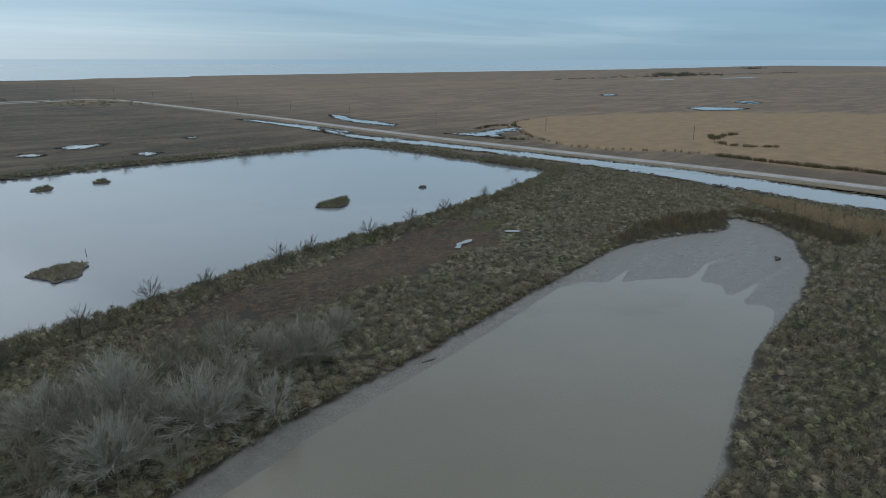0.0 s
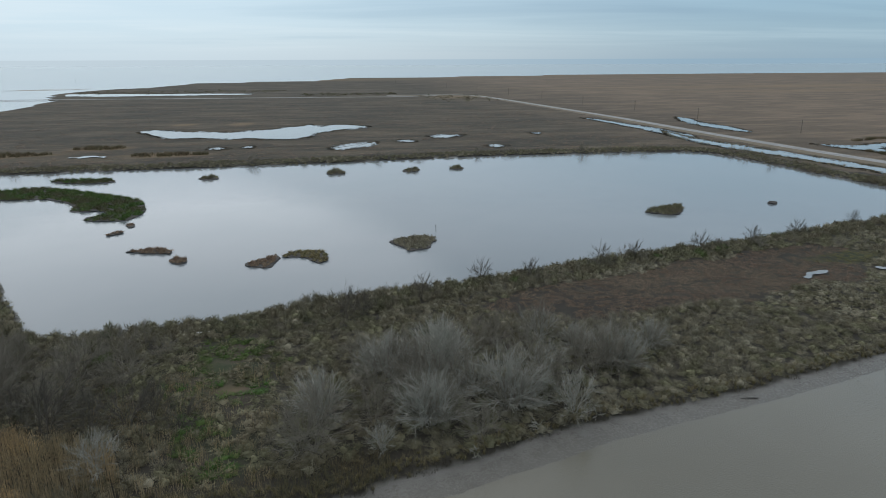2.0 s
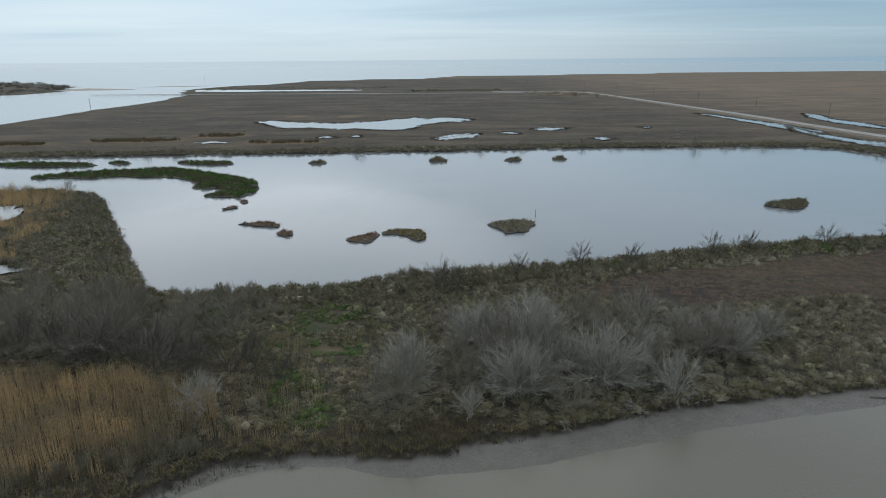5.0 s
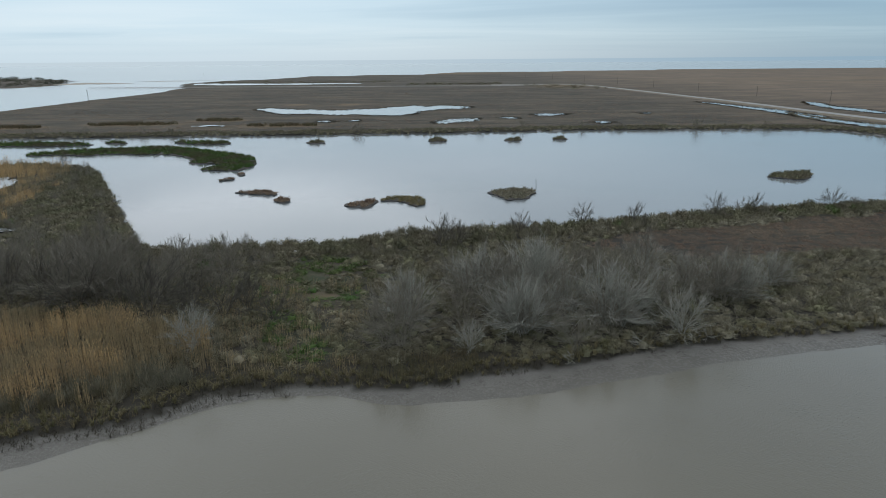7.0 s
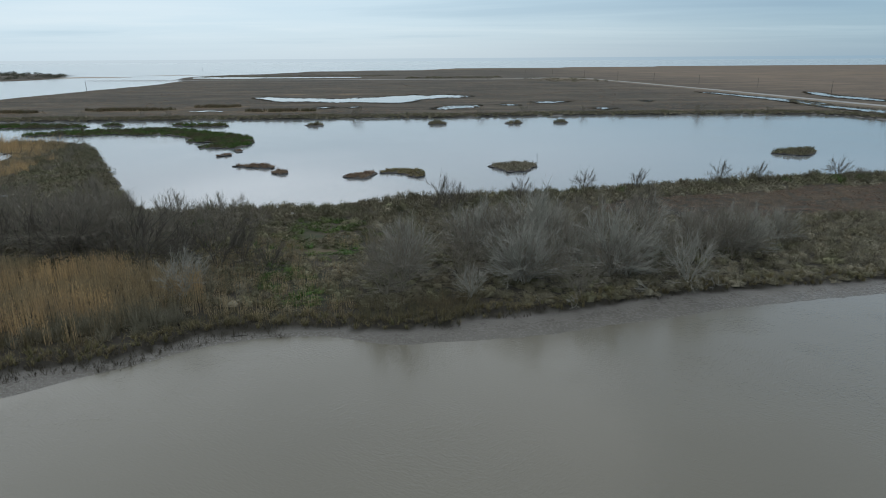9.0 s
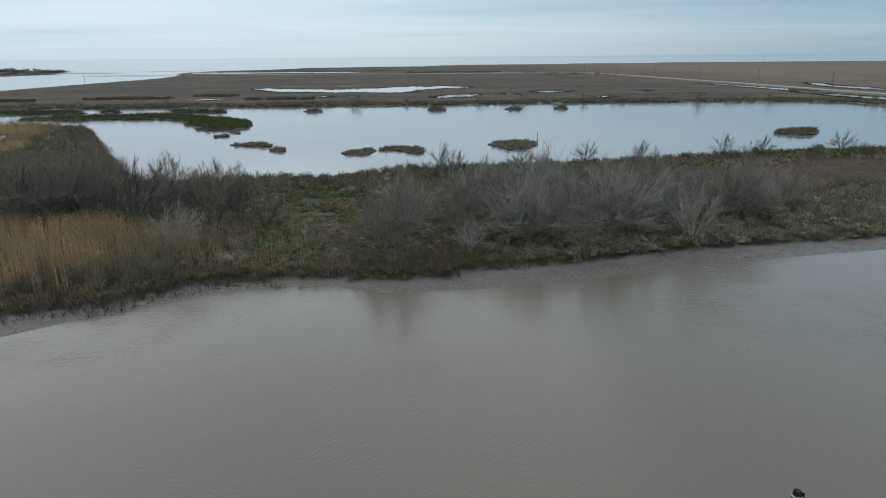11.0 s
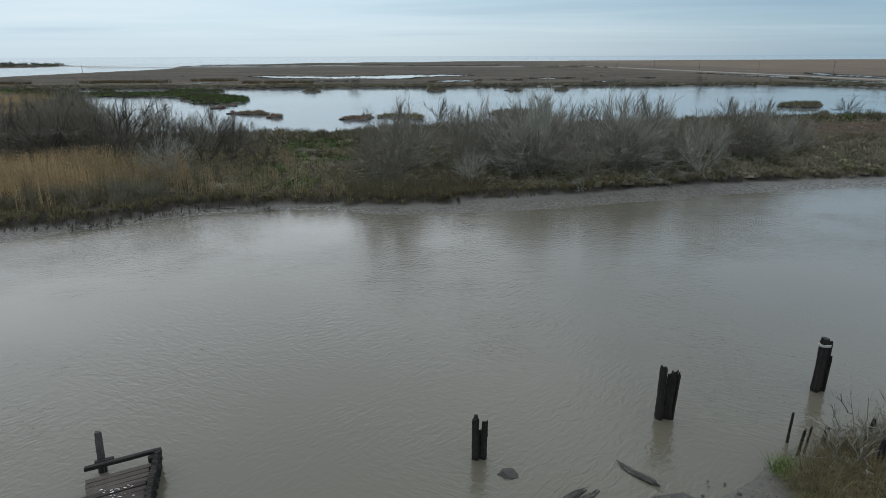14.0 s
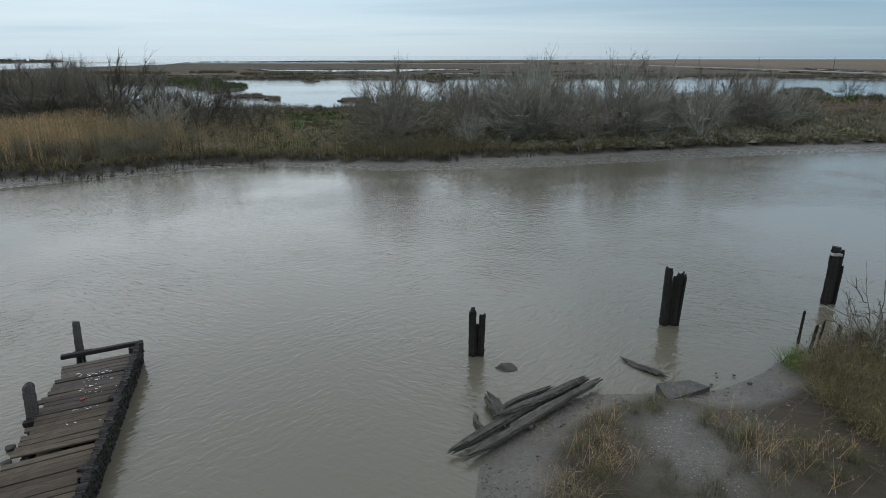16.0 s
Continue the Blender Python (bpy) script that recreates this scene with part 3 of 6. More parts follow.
def ribbon(name, line, half, z0, z1, material, label, category, skirt=0.0):
    """A strip along a line with sloping shoulders."""
    pts = []
    for a, b in zip(line, line[1:]):
        n = max(1, int(math.hypot(b[0] - a[0], b[1] - a[1]) / 8))
        pts += [(a[0] + (b[0] - a[0]) * i / n, a[1] + (b[1] - a[1]) * i / n) for i in range(n)]
    pts.append(line[-1])
    for _ in range(6):
        pts = [pts[0]] + [((a[0] + 2 * b[0] + c[0]) / 4, (a[1] + 2 * b[1] + c[1]) / 4) for a, b, c in zip(pts, pts[1:], pts[2:])] + [pts[-1]]
    verts, faces = [], []
    for i, (x, y) in enumerate(pts):
        a, b = pts[max(i - 1, 0)], pts[min(i + 1, len(pts) - 1)]
        d = math.hypot(b[0] - a[0], b[1] - a[1])
        nx, ny = -(b[1] - a[1]) / d, (b[0] - a[0]) / d
        wv = 0.12 * half * (vnoise(x, y, 9, 21) - 0.5)
        for s, h in ((-half - skirt, z0), (-half + wv, z1), (0, z1 + 0.03), (half + wv, z1), (half + skirt, z0)):
            verts.append((x + nx * s, y + ny * s, h))
    for i in range(len(pts) - 1):
        for j in range(4):
            a = i * 5 + j
            faces.append((a, a + 1, a + 6, a + 5))
    me = mesh_from(name, verts, faces, material, True)
    ob = new(name, me)
    return tagged(ob, label, category, "", "structure")


ribbon("road_embankment", ROAD, 5.2, 0.3, 1.0, M_VERGE, "low road bank with dry grass verges", "embankment", 4.0)
ribbon("road", ROAD, 2.9, 0.98, 1.10, M_GRAVEL, "straight pale shell-gravel road on a low bank", "road", 0.3)
ribbon("levee_track", [(-420, 768), (-256, 761), (-173, 752), (-53, 749), (64, 736), (119, 751)], 1.6, 0.6, 0.9, M_GRAVEL, "thin pale track along a low levee", "track", 1.0)


# ---- plants ----
rng = np.random.default_rng(7)
TAU = 2 * math.pi


def unit(v):
    return v / (np.linalg.norm(v, axis=-1, keepdims=True) + 1e-9)


def slivers(p, q, w, g):
    """Thin tapering blades from points p to tips q, of width w at the foot."""
    side = unit(np.cross(q - p, g.normal(size=p.shape))) * np.reshape(w, (-1, 1)) * 0.5
    v = np.stack([p - side, p + side, q], 1).reshape(-1, 3)
    return v, np.arange(len(v)).reshape(-1, 3)


def join(*meshes):
    vs, fs, n = [], [], 0
    for v, f in meshes:
        vs.append(v)
        fs.append(f + n)
        n += len(v)
    return np.concatenate(vs), np.concatenate(fs)


def leaf_mass(seed, around, rings, wide=0.27, high=0.40):
    """The dense dark heart of a bush, hidden by its shoots: a lumpy open-bottomed dome."""
    g = np.random.default_rng(seed)
    v, f = [], []
    for k in range(rings):
        e = 0.5 * math.pi * k / rings
        for i in range(around):
            a = TAU * (i + 0.5 * (k % 2)) / around
            r = g.uniform(0.6, 1.25)
            v.append((math.cos(a) * math.cos(e) * wide * r, math.sin(a) * math.cos(e) * wide * r, math.sin(e) * high * r if k else 0.0))
    v.append((0, 0, high * g.uniform(0.85, 1.1)))
    for k in range(rings - 1):
        for i in range(around):
            a, b = k * around + i, k * around + (i + 1) % around
            f += [(a, b, b + around), (a, b + around, a + around)]
    top = (rings - 1) * around
    f += [(top + i, top + (i + 1) % around, rings * around) for i in range(around)]
    return np.array(v), np.array(f)


def shrub_shape(twigs, sprays, seed, lean=0.8, spray=0.26, width=0.05, fine=0.10, heart=(0, 0)):
    """A bush about 1 m across and 1 m high: stems fanning up from the foot, fine shoots standing out of a rounded mass."""
    g = np.random.default_rng(seed)
    az, el = g.uniform(0, TAU, twigs), np.abs(g.normal(0, lean, twigs)).clip(0, 1.2)
    d = np.stack([np.cos(az) * np.sin(el) * 0.5, np.sin(az) * np.sin(el) * 0.5, np.cos(el) * 0.8], 1)
    p = np.stack([g.normal(0, 0.08, twigs), g.normal(0, 0.08, twigs), np.zeros(twigs)], 1)
    az, up = g.uniform(0, TAU, sprays), g.uniform(0.0, 1.0, sprays)
    out = np.stack([np.cos(az) * np.sqrt(1 - up * up), np.sin(az) * np.sqrt(1 - up * up), up], 1)
    lump = 1 + 0.22 * np.sin(3 * az + seed) * np.cos(2.5 * up + seed)
    c = out * np.array([0.40, 0.40, 0.58]) * (lump * g.uniform(0.45, 1.04, sprays))[:, None]
    e = c + unit(out + g.normal(0, 0.34, (sprays, 3)) + np.array([0.06, 0.02, 0.55])) * g.uniform(0.5, 1.2, (sprays, 1)) * spray
    made = [slivers(p, p + d * g.uniform(0.6, 1.0, (twigs, 1)), g.uniform(0.6, 1.2, twigs) * width, g), slivers(c, e, g.uniform(0.7, 1.4, sprays) * fine * spray, g)]
    if heart[0]:
        made.append(leaf_mass(seed + 500, *heart))
    return join(*made)


def reed_shape(stalks, seed, lean=0.12, radius=0.35, plume=True, width=0.022):
    """A tuft of upright reeds, 1 high, each with a blade or two and a plume."""
    g = np.random.default_rng(seed)
    a, r = g.uniform(0, TAU, stalks), radius * np.sqrt(g.uniform(0, 1, stalks))
    p = np.stack([np.cos(a) * r, np.sin(a) * r, np.zeros(stalks)], 1)
    d = np.stack([g.normal(0.03, lean, stalks), g.normal(0, lean, stalks), np.ones(stalks)], 1)
    q = p + d * g.uniform(0.65, 1.0, (stalks, 1))
    parts = [slivers(p, q, g.uniform(0.8, 1.3, stalks) * width, g)]
    k = np.repeat(np.arange(stalks), 2)
    f = g.uniform(0.3, 0.8, (len(k), 1))
    s = p[k] + (q[k] - p[k]) * f
    e = s + np.stack([g.normal(0, 0.09, len(k)), g.normal(0, 0.09, len(k)), g.uniform(0.02, 0.16, len(k))], 1)
    parts.append(slivers(s, e, np.full(len(k), width * 0.9), g))
    if plume:
        top = q - d * 0.03
        parts.append(slivers(top, q + np.stack([g.normal(0.03, 0.02, stalks), g.normal(0, 0.02, stalks), g.uniform(0.02, 0.07, stalks)], 1), np.full(stalks, width * 1.6), g))
    return join(*parts)


def grass_shape(blades, seed, spread=0.5, width=0.02):
    """A tuft of arching grass, each blade two pieces long."""
    g = np.random.default_rng(seed)
    az, out = g.uniform(0, TAU, blades), np.abs(g.normal(0, spread, blades)).clip(0, 1.1)
    r = np.stack([np.cos(az), np.sin(az), np.zeros(blades)], 1)
    p = r * g.uniform(0, 0.18, (blades, 1))
    ln = g.uniform(0.5, 1.0, (blades, 1))
    m = p + (r * out[:, None] * 0.35 + np.array([0, 0, 0.62])) * ln
    q = m + (r * out[:, None] * 0.75 + np.array([0, 0, 0.30]) - np.array([0, 0, 1]) * out[:, None] * 0.35) * ln
    w = g.uniform(0.6, 1.2, (blades, 1)) * width
    s = unit(np.cross(q - p, np.array([0, 0, 1.0]) + g.normal(0, 0.3, p.shape))) * w * 0.5
    v = np.stack([p - s, p + s, m + s * 0.8, m - s * 0.8, q], 1).reshape(-1, 3)
    i = np.arange(blades)[:, None] * 5
    f = np.concatenate([i + np.array([[0, 1, 2]]), i + np.array([[0, 2, 3]]), i + np.array([[3, 2, 4]])])
    return v, f


def scatter(name, shapes, x, y, size, tall, material, label, category="shrubs", sink=0.03, seed=0, z=None, owner=None):
    """Many plants joined into one mesh of kind stuff."""
    g = np.random.default_rng(seed + 100)
    if z is None:
        z, _ = land_height(x, y)
    pick = g.integers(0, len(shapes), len(x))
    ang = g.uniform(0, TAU, len(x))
    out, tint = [], []
    for k, (v, f) in enumerate(shapes):
        m = pick == k
        if not m.any():
            continue
        c, s = np.cos(ang[m])[:, None], np.sin(ang[m])[:, None]
        sx, sz = size[m][:, None], tall[m][:, None]
        vx = (v[None, :, 0] * c - v[None, :, 1] * s) * sx + x[m][:, None]
        vy = (v[None, :, 0] * s + v[None, :, 1] * c) * sx + y[m][:, None]
        vz = v[None, :, 2] * sz + z[m][:, None] - sink
        tint.append(np.repeat(g.uniform(0, 1, m.sum()), len(v)))
        fv = (f[None] + (np.arange(m.sum()) * len(v))[:, None, None]).reshape(-1, 3)
        out.append((np.stack([vx, vy, vz], -1).reshape(-1, 3), fv))
    v, f = join(*out)
    me = mesh_from(name, v, f, material)
    me.attributes.new("tint", "FLOAT", "POINT").data.foreach_set("value", np.concatenate(tint).astype(np.float32))
    ob = new(name, me)
    if owner:
        ob.parent = owner
        ob["kind"] = "stuff"
        return ob
    return tagged(ob, label, category, "", "stuff")


def spread(x0, x1, y0, y1, step, seed):
    """Points on an uneven lattice."""
    g = np.random.default_rng(seed)
    x, y = np.meshgrid(np.arange(x0, x1, step), np.arange(y0, y1, step))
    x, y = x.ravel(), y.ravel()
    return x + g.uniform(-0.55, 0.55, len(x)) * step, y + g.uniform(-0.55, 0.55, len(y)) * step


GOLD_LOW = [(-75, 60), (-58, 67), (-50, 70), (-40, 69), (-33, 67), (-27, 63), (-23, 59), (-22, 55.5), (-29, 51), (-36, 48.5), (-45, 46), (-62, 41.5), (-90, 39), (-95, 52)]
GOLD_LEFT = [(-150, 190), (-114, 186), (-103, 170), (-98, 152), (-93, 136), (-88, 121), (-84, 104), (-110, 92), (-165, 110), (-175, 180)]
RED_PATCH = [(24, 97), (33, 107), (44, 109.5), (68, 115), (90, 119), (108, 122), (116, 114), (98, 101), (75, 95), (56, 91), (40, 89.5)]
CLEARING = [(-23, 92), (-14, 94), (-8, 84), (-10.5, 74), (-13, 66), (-13, 57), (-18, 56), (-21, 66), (-24, 78)]
REED_DARK = [(117, 81.5), (138, 88), (155, 87), (172, 80), (166, 76.5), (154, 71.5), (138, 78)]
REED_TAN = [(197, 92), (196, 71), (190, 45), (183, 20), (172, 22), (172, 46), (178, 60), (186, 76)]
REED_DARK_E = [(170, 78), (180, 78), (178, 60), (170, 45), (158, 46), (163, 56), (171, 70)]
MOSS = [(99, 113), (110, 117), (122, 119), (122, 112), (113, 108), (104, 109)]
CLUSTER = [(-8, 58), (-6, 66), (0, 80), (6, 88), (24, 86), (38, 84), (50, 82), (46, 74), (34, 68), (22, 64), (10, 60)]
CANAL = rounded(POOLS[10], 1)

shrub_hi = [shrub_shape(6, 160, s, 0.9, 0.23, 0.02, 0.145, (7, 2)) for s in (11, 12, 13, 14, 15, 16)]
shrub_mid = [shrub_shape(2, 60, s, 0.9, 0.27, 0.03, 0.22, (6, 2)) for s in (21, 22, 23, 24)]
shrub_low = [shrub_shape(1, 20, s, 0.9, 0.36, 0.04, 0.25) for s in (31, 32, 33)]
twiggy = [shrub_shape(40, 120, s, 0.65, 0.28, 0.022, 0.085) for s in (41, 42, 43)]

# -- the point between river and pond, and the bank west of the pond
bx, by = spread(-175, 205, 22, 200, 1.4, 1)
dv, dp, dw = sdist(bx, by, RIVER), sdist(bx, by, POND), sdist(bx, by, CANAL)
keep = (dv > 0.2) & (dp > 0.3) & (dw > 1.0) & (bx > -200) & (by > 20 + 0 * bx)
north = keep & ((by > 40 + 0.2 * np.maximum(bx, 0)) | (bx < -20) | ((bx > 168) & (by > 20)) | (sdist(bx, by, REED_DARK_E) < 0)) & (by < 195) & (bx < 204)
south_side = (bx > 40) & (by < 40 + 0.2 * bx) & (bx < 168) & (sdist(bx, by, REED_DARK_E) > 0)
north &= ~south_side & (np.abs(bx) < 1.2 * by + 160)
bx, by, dv, dp = bx[north], by[north], dv[north], dp[north]
n1, n2 = vnoise(bx, by, 9, 31), vnoise(bx, by, 3.5, 32)
in_gold = (sdist(bx, by, GOLD_LOW) + 5 * (n2 - 0.5) < 0) | ((sdist(bx, by, GOLD_LEFT) + 12 * (n1 - 0.5) < 0) & (n2 > 0.3))
in_red = sdist(bx, by, RED_PATCH) + 6 * (n1 - 0.5) < 0
in_clear = sdist(bx, by, CLEARING) + 3 * (n2 - 0.5) < 0
in_rdark = (sdist(bx, by, REED_DARK) < 0) | (sdist(bx, by, REED_DARK_E) < 0)
in_rtan = sdist(bx, by, REED_TAN) < 0
pool_near = (sdist(bx, by, POOLS[16]) < 0.4) | (sdist(bx, by, POOLS[17]) < 0.4) | (sdist(bx, by, POOLS[18]) < 0.6) | (sdist(bx, by, POOLS[19]) < 0.6)
edge = (dv < 4.5 + 3 * (n2 - 0.5)) & (bx < 8)
in_gold &= ~edge
free = ~(edge | in_gold | in_red | in_clear | in_rdark | in_rtan | pool_near)
far = np.hypot(bx, by) > 118
pondside = dp < 9
dice = rng.uniform(0, 1, len(bx))
tallness = 0.70 + 0.7 * n1 + 0.42 * rng.uniform(-1, 1, len(bx))
tallness = np.where(pondside, tallness + 0.55, tallness) * np.where(dv < 4, 0.75, 1.0)
dry = dice < np.where(pondside, 0.22, np.where(bx > 50, 0.58, np.where(bx > 10, 0.45, 0.30))) + 0.5 * (n1 - 0.5)


litter = np.minimum(np.hypot((bx + 17.6) / 2.4, (by - 84.0) / 1.8), np.hypot((bx + 16.0) / 2.0, (by - 77.2) / 1.2)) > 1


def plant_set(name, mask, shapes, material, label, size=1.25, tall=1.0, seed=0, category="shrubs"):
    if mask.any():
        s = rng.uniform(0.8, 1.25, mask.sum())
        scatter(name, shapes, bx[mask], by[mask], size * s, tall * tallness[mask] * rng.uniform(0.85, 1.15, mask.sum()), material, label, category, seed=seed)


plant_set("marsh_shrubs", free & ~dry & ~far, shrub_hi, M_SHRUB, "dense olive-green marsh shrubs covering the river bank", 2.4, 1.1, 1)
plant_set("marsh_shrubs", free & ~dry & far & (dice > 0.25), shrub_mid, M_SHRUB, "olive-green shrubs along the far part of the bank", 2.55, 1.05, 2)
plant_set("dry_shrubs", free & dry & ~far, twiggy + shrub_hi[:2], M_SHRUB_DRY, "grey-brown leafless shrubs among the green ones", 2.4, 1.05, 3)
plant_set("dry_shrubs", free & dry & far & (dice > 0.06), shrub_mid, M_SHRUB_DRY, "grey-brown winter shrubs far along the bank", 2.5, 1.0, 4)
cx_, cy_ = spread(14, 128, 84, 126, 0.72, 2)
crack = np.minimum(np.abs(vnoise(cx_, cy_, 4.6, 33) - 0.5), np.abs(vnoise(cx_, cy_, 3.1, 34) - 0.5))
m = (sdist(cx_, cy_, RED_PATCH) + 5 * (vnoise(cx_, cy_, 9, 31) - 0.5) < 0) & (crack > 0.035) & ((np.minimum(sdist(cx_, cy_, POOLS[16]), sdist(cx_, cy_, POOLS[17])) > 0.2) | (vnoise(cx_, cy_, 1.8, 36) > 0.52))
m &= sdist(cx_, cy_, POND) > 5
moss = m & (sdist(cx_, cy_, MOSS) + 4 * (vnoise(cx_, cy_, 3, 35) - 0.5) < 0)
m &= ~moss
scatter("red_marsh_plants", shrub_low, cx_[m], cy_[m], rng.uniform(1.0, 1.6, m.sum()), rng.uniform(0.16, 0.42, m.sum()), M_SHRUB_RED, "low red-brown salt-marsh plants in a cracked flat", "marsh plants", seed=5)
scatter("yellow_marsh_plants", shrub_low, cx_[moss], cy_[moss], rng.uniform(1.0, 1.5, moss.sum()), rng.uniform(0.14, 0.34, moss.sum()), M_MOSS, "low yellow-green marsh plants in the cracked flat", "marsh plants", seed=48)
plant_set("clearing_plants", in_clear & litter & ((n2 > 0.45) | (dice < 0.25)), shrub_mid, M_GREEN, "low fresh green weeds in a clearing", 2.3, 0.80, 6, "weeds")
plant_set("clearing_brush", in_clear & litter & (dice > 0.45), shrub_mid, M_SHRUB, "low dark brush in the clearing", 2.3, 0.90, 7, "weeds")
plant_set("edge_reeds", edge, [reed_shape(26, s, 0.18, 0.7, True, 0.035) for s in (57, 58, 59)], M_EDGE, "upright brown reeds and sedge along the foot of the bank", 1.3, 0.95, 28, "reeds")
plant_set("edge_sedge", edge & (dice < 0.5), [grass_shape(30, s, 0.5, 0.04) for s in (48, 49)], M_GRASS, "olive sedge between the reeds of the bank's foot", 1.4, 0.8, 29, "sedge")
plant_set("dark_reeds", in_rdark, [reed_shape(26, s, 0.1, 0.6, True, 0.05) for s in (51, 52)], M_EDGE, "dull brown reeds round the head of the river", 1.3, 1.5, 8, "reeds")
plant_set("tan_reeds", in_rtan, [reed_shape(24, s, 0.1, 0.6, True, 0.06) for s in (53, 54)], M_REED_TAN, "pale tan reeds beside the canal", 1.3, 1.6, 9, "reeds")
plant_set("faded_reeds", in_gold & ~pool_near & far & (n2 + 0.5 * (n1 - 0.5) < 0.52), [reed_shape(13, s, 0.16, 0.6, True, 0.06) for s in (57, 58)], M_REED_DULL, "faded brown reeds west of the pond", 1.3, 1.4, 49, "reeds")
plant_set("golden_reeds", in_gold & ~pool_near & far & (n2 + 0.5 * (n1 - 0.5) >= 0.52), [reed_shape(13, s, 0.14, 0.6, True, 0.06) for s in (55, 56)], M_REED, "golden dry reeds west of the pond", 1.3, 1.7, 10, "reeds")
plant_set("reed_undergrowth", in_gold & ~pool_near & (dice < 0.34), shrub_mid, M_SHRUB_DRY, "brown undergrowth between golden reeds", 1.4, 0.9, 11, "undergrowth")

# denser near reed bed
gx, gy = spread(-72, -20, 41, 74, 0.62, 3)
near_gold = (sdist(gx, gy, GOLD_LOW) + 4 * (vnoise(gx, gy, 3.5, 32) - 0.5) < 0.3) & (sdist(gx, gy, RIVER) > 3.6)
gx, gy = gx[near_gold], gy[near_gold]
tall = 2.3 + 1.1 * vnoise(gx, gy, 5, 41) + rng.uniform(-0.3, 0.3, len(gx))
pale = vnoise(gx, gy, 6, 42) > 0.60 - 0.34 * (1 - smooth01(sdist(gx, gy, RIVER), 4.5, 8.5))
reeds = [reed_shape(9, s, 0.10, 0.42, True, 0.030) for s in (61, 62, 63, 64)]
front = (sdist(gx, gy, RIVER) < 7.0 + 2.5 * (vnoise(gx, gy, 4, 37) - 0.5)) & (rng.uniform(0, 1, len(gx)) < 0.75)
scatter("sedge_front", reeds, gx[front], gy[front], np.full(front.sum(), 1.0), tall[front] * 0.62, M_EDGE, "dull brown sedge and reeds along the front of the reed bed", "reeds", seed=50)
gx, gy, tall, pale = gx[~front], gy[~front], tall[~front], pale[~front]
scatter("golden_reeds", reeds, gx[~pale], gy[~pale], np.full((~pale).sum(), 1.0), tall[~pale], M_REED, "tall golden dry reeds with plumes on the river bank", "reeds", seed=12)
scatter("faded_reeds", reeds, gx[pale], gy[pale], np.full(pale.sum(), 1.0), tall[pale] * 0.92, M_REED_DULL, "faded grey-brown reeds mixed into the golden stand", "reeds", seed=13)
# grey twiggy brush standing in the reed bed's river side
hx = np.concatenate([rng.normal(-30, 3.6, 60), rng.uniform(-46, -24, 60)])
hy = np.concatenate([rng.normal(55.0, 1.9, 60), np.interp(hx[60:], [-46, -36, -26, -24], [47.5, 50.5, 53.5, 54.5]) + rng.normal(0, 0.9, 60)])
m = sdist(hx, hy, RIVER) > 2.5
scatter("reed_bed_brush", twiggy, hx[m], hy[m], rng.uniform(1.3, 2.2, m.sum()), rng.uniform(1.3, 2.5, m.sum()), M_SHRUB_DRY, "grey-brown twiggy brush among the golden reeds", seed=47)
# scattered reeds and tall grass between the reed bed and the clearing, and along the foot of the bank
gx, gy = spread(-32, -8, 52, 82, 1.0, 4)
m = (sdist(gx, gy, RIVER) > 0.8) & (vnoise(gx, gy, 4, 43) > 0.38) & ((gx < -16) | (rng.uniform(0, 1, len(gx)) < 0.5))
scatter("mixed_reeds", [reed_shape(9, s, 0.2, 0.5, True, 0.032) for s in (65, 66, 67)], gx[m], gy[m], np.full(m.sum(), 1.0), rng.uniform(1.0, 1.9, m.sum()), M_REED_DULL, "thin brown reeds and stalks at the edge of the clearing", "reeds", seed=14)
gx, gy = spread(-8, 4, 53, 62, 0.6, 5)
m = (sdist(gx, gy, RIVER) > 0.4) & (sdist(gx, gy, RIVER) < 5.5)
scatter("bank_stalks", reeds, gx[m], gy[m], np.full(m.sum(), 1.0), rng.uniform(0.9, 1.6, m.sum()), M_EDGE, "upright brown dry stalks at the water's edge", "reeds", seed=15)
gx, gy = spread(-60, 168, 32, 84, 0.85, 6)
d = sdist(gx, gy, RIVER)
m = (d > -0.2) & (d < 2.2) & (gy > 30 + 0.25 * gx) & (gx < 120)
tufts = [grass_shape(26, s, 0.55, 0.035) for s in (71, 72, 73)]
scatter("bank_grass", tufts, gx[m], gy[m], rng.uniform(0.9, 1.3, m.sum()), rng.uniform(0.5, 1.0, m.sum()), M_GRASS, "rank olive and straw grass hanging over the mud bank", "grass", seed=16)
# dark stubble; east of x = 24 its tufts mimic shade under the bank's edge
gx, gy = spread(-70, 112, 30, 82, 0.46, 7)
d = sdist(gx, gy, RIVER)
m = (gy > 34 + 0.25 * gx) & (d < np.where(gx < 24, 1.0, 0.5)) & (d > np.where(gx < -14, -2.5, np.where(gx < 24, -1.1, -1.0)) + 1.5 * vnoise(gx, gy, 2.4, 44)) & (vnoise(gx, gy, 1.1, 45) > 0.10)
scatter("mud_stubble", [reed_shape(7, s, 0.2, 0.25, False, 0.035) for s in (74, 75)], gx[m], gy[m], np.full(m.sum(), 1.0), rng.uniform(0.25, 0.7, m.sum()), M_STUBBLE, "dark broken stubble in the mud, mimicking the shaded bank edge further east", "stubble", seed=17)

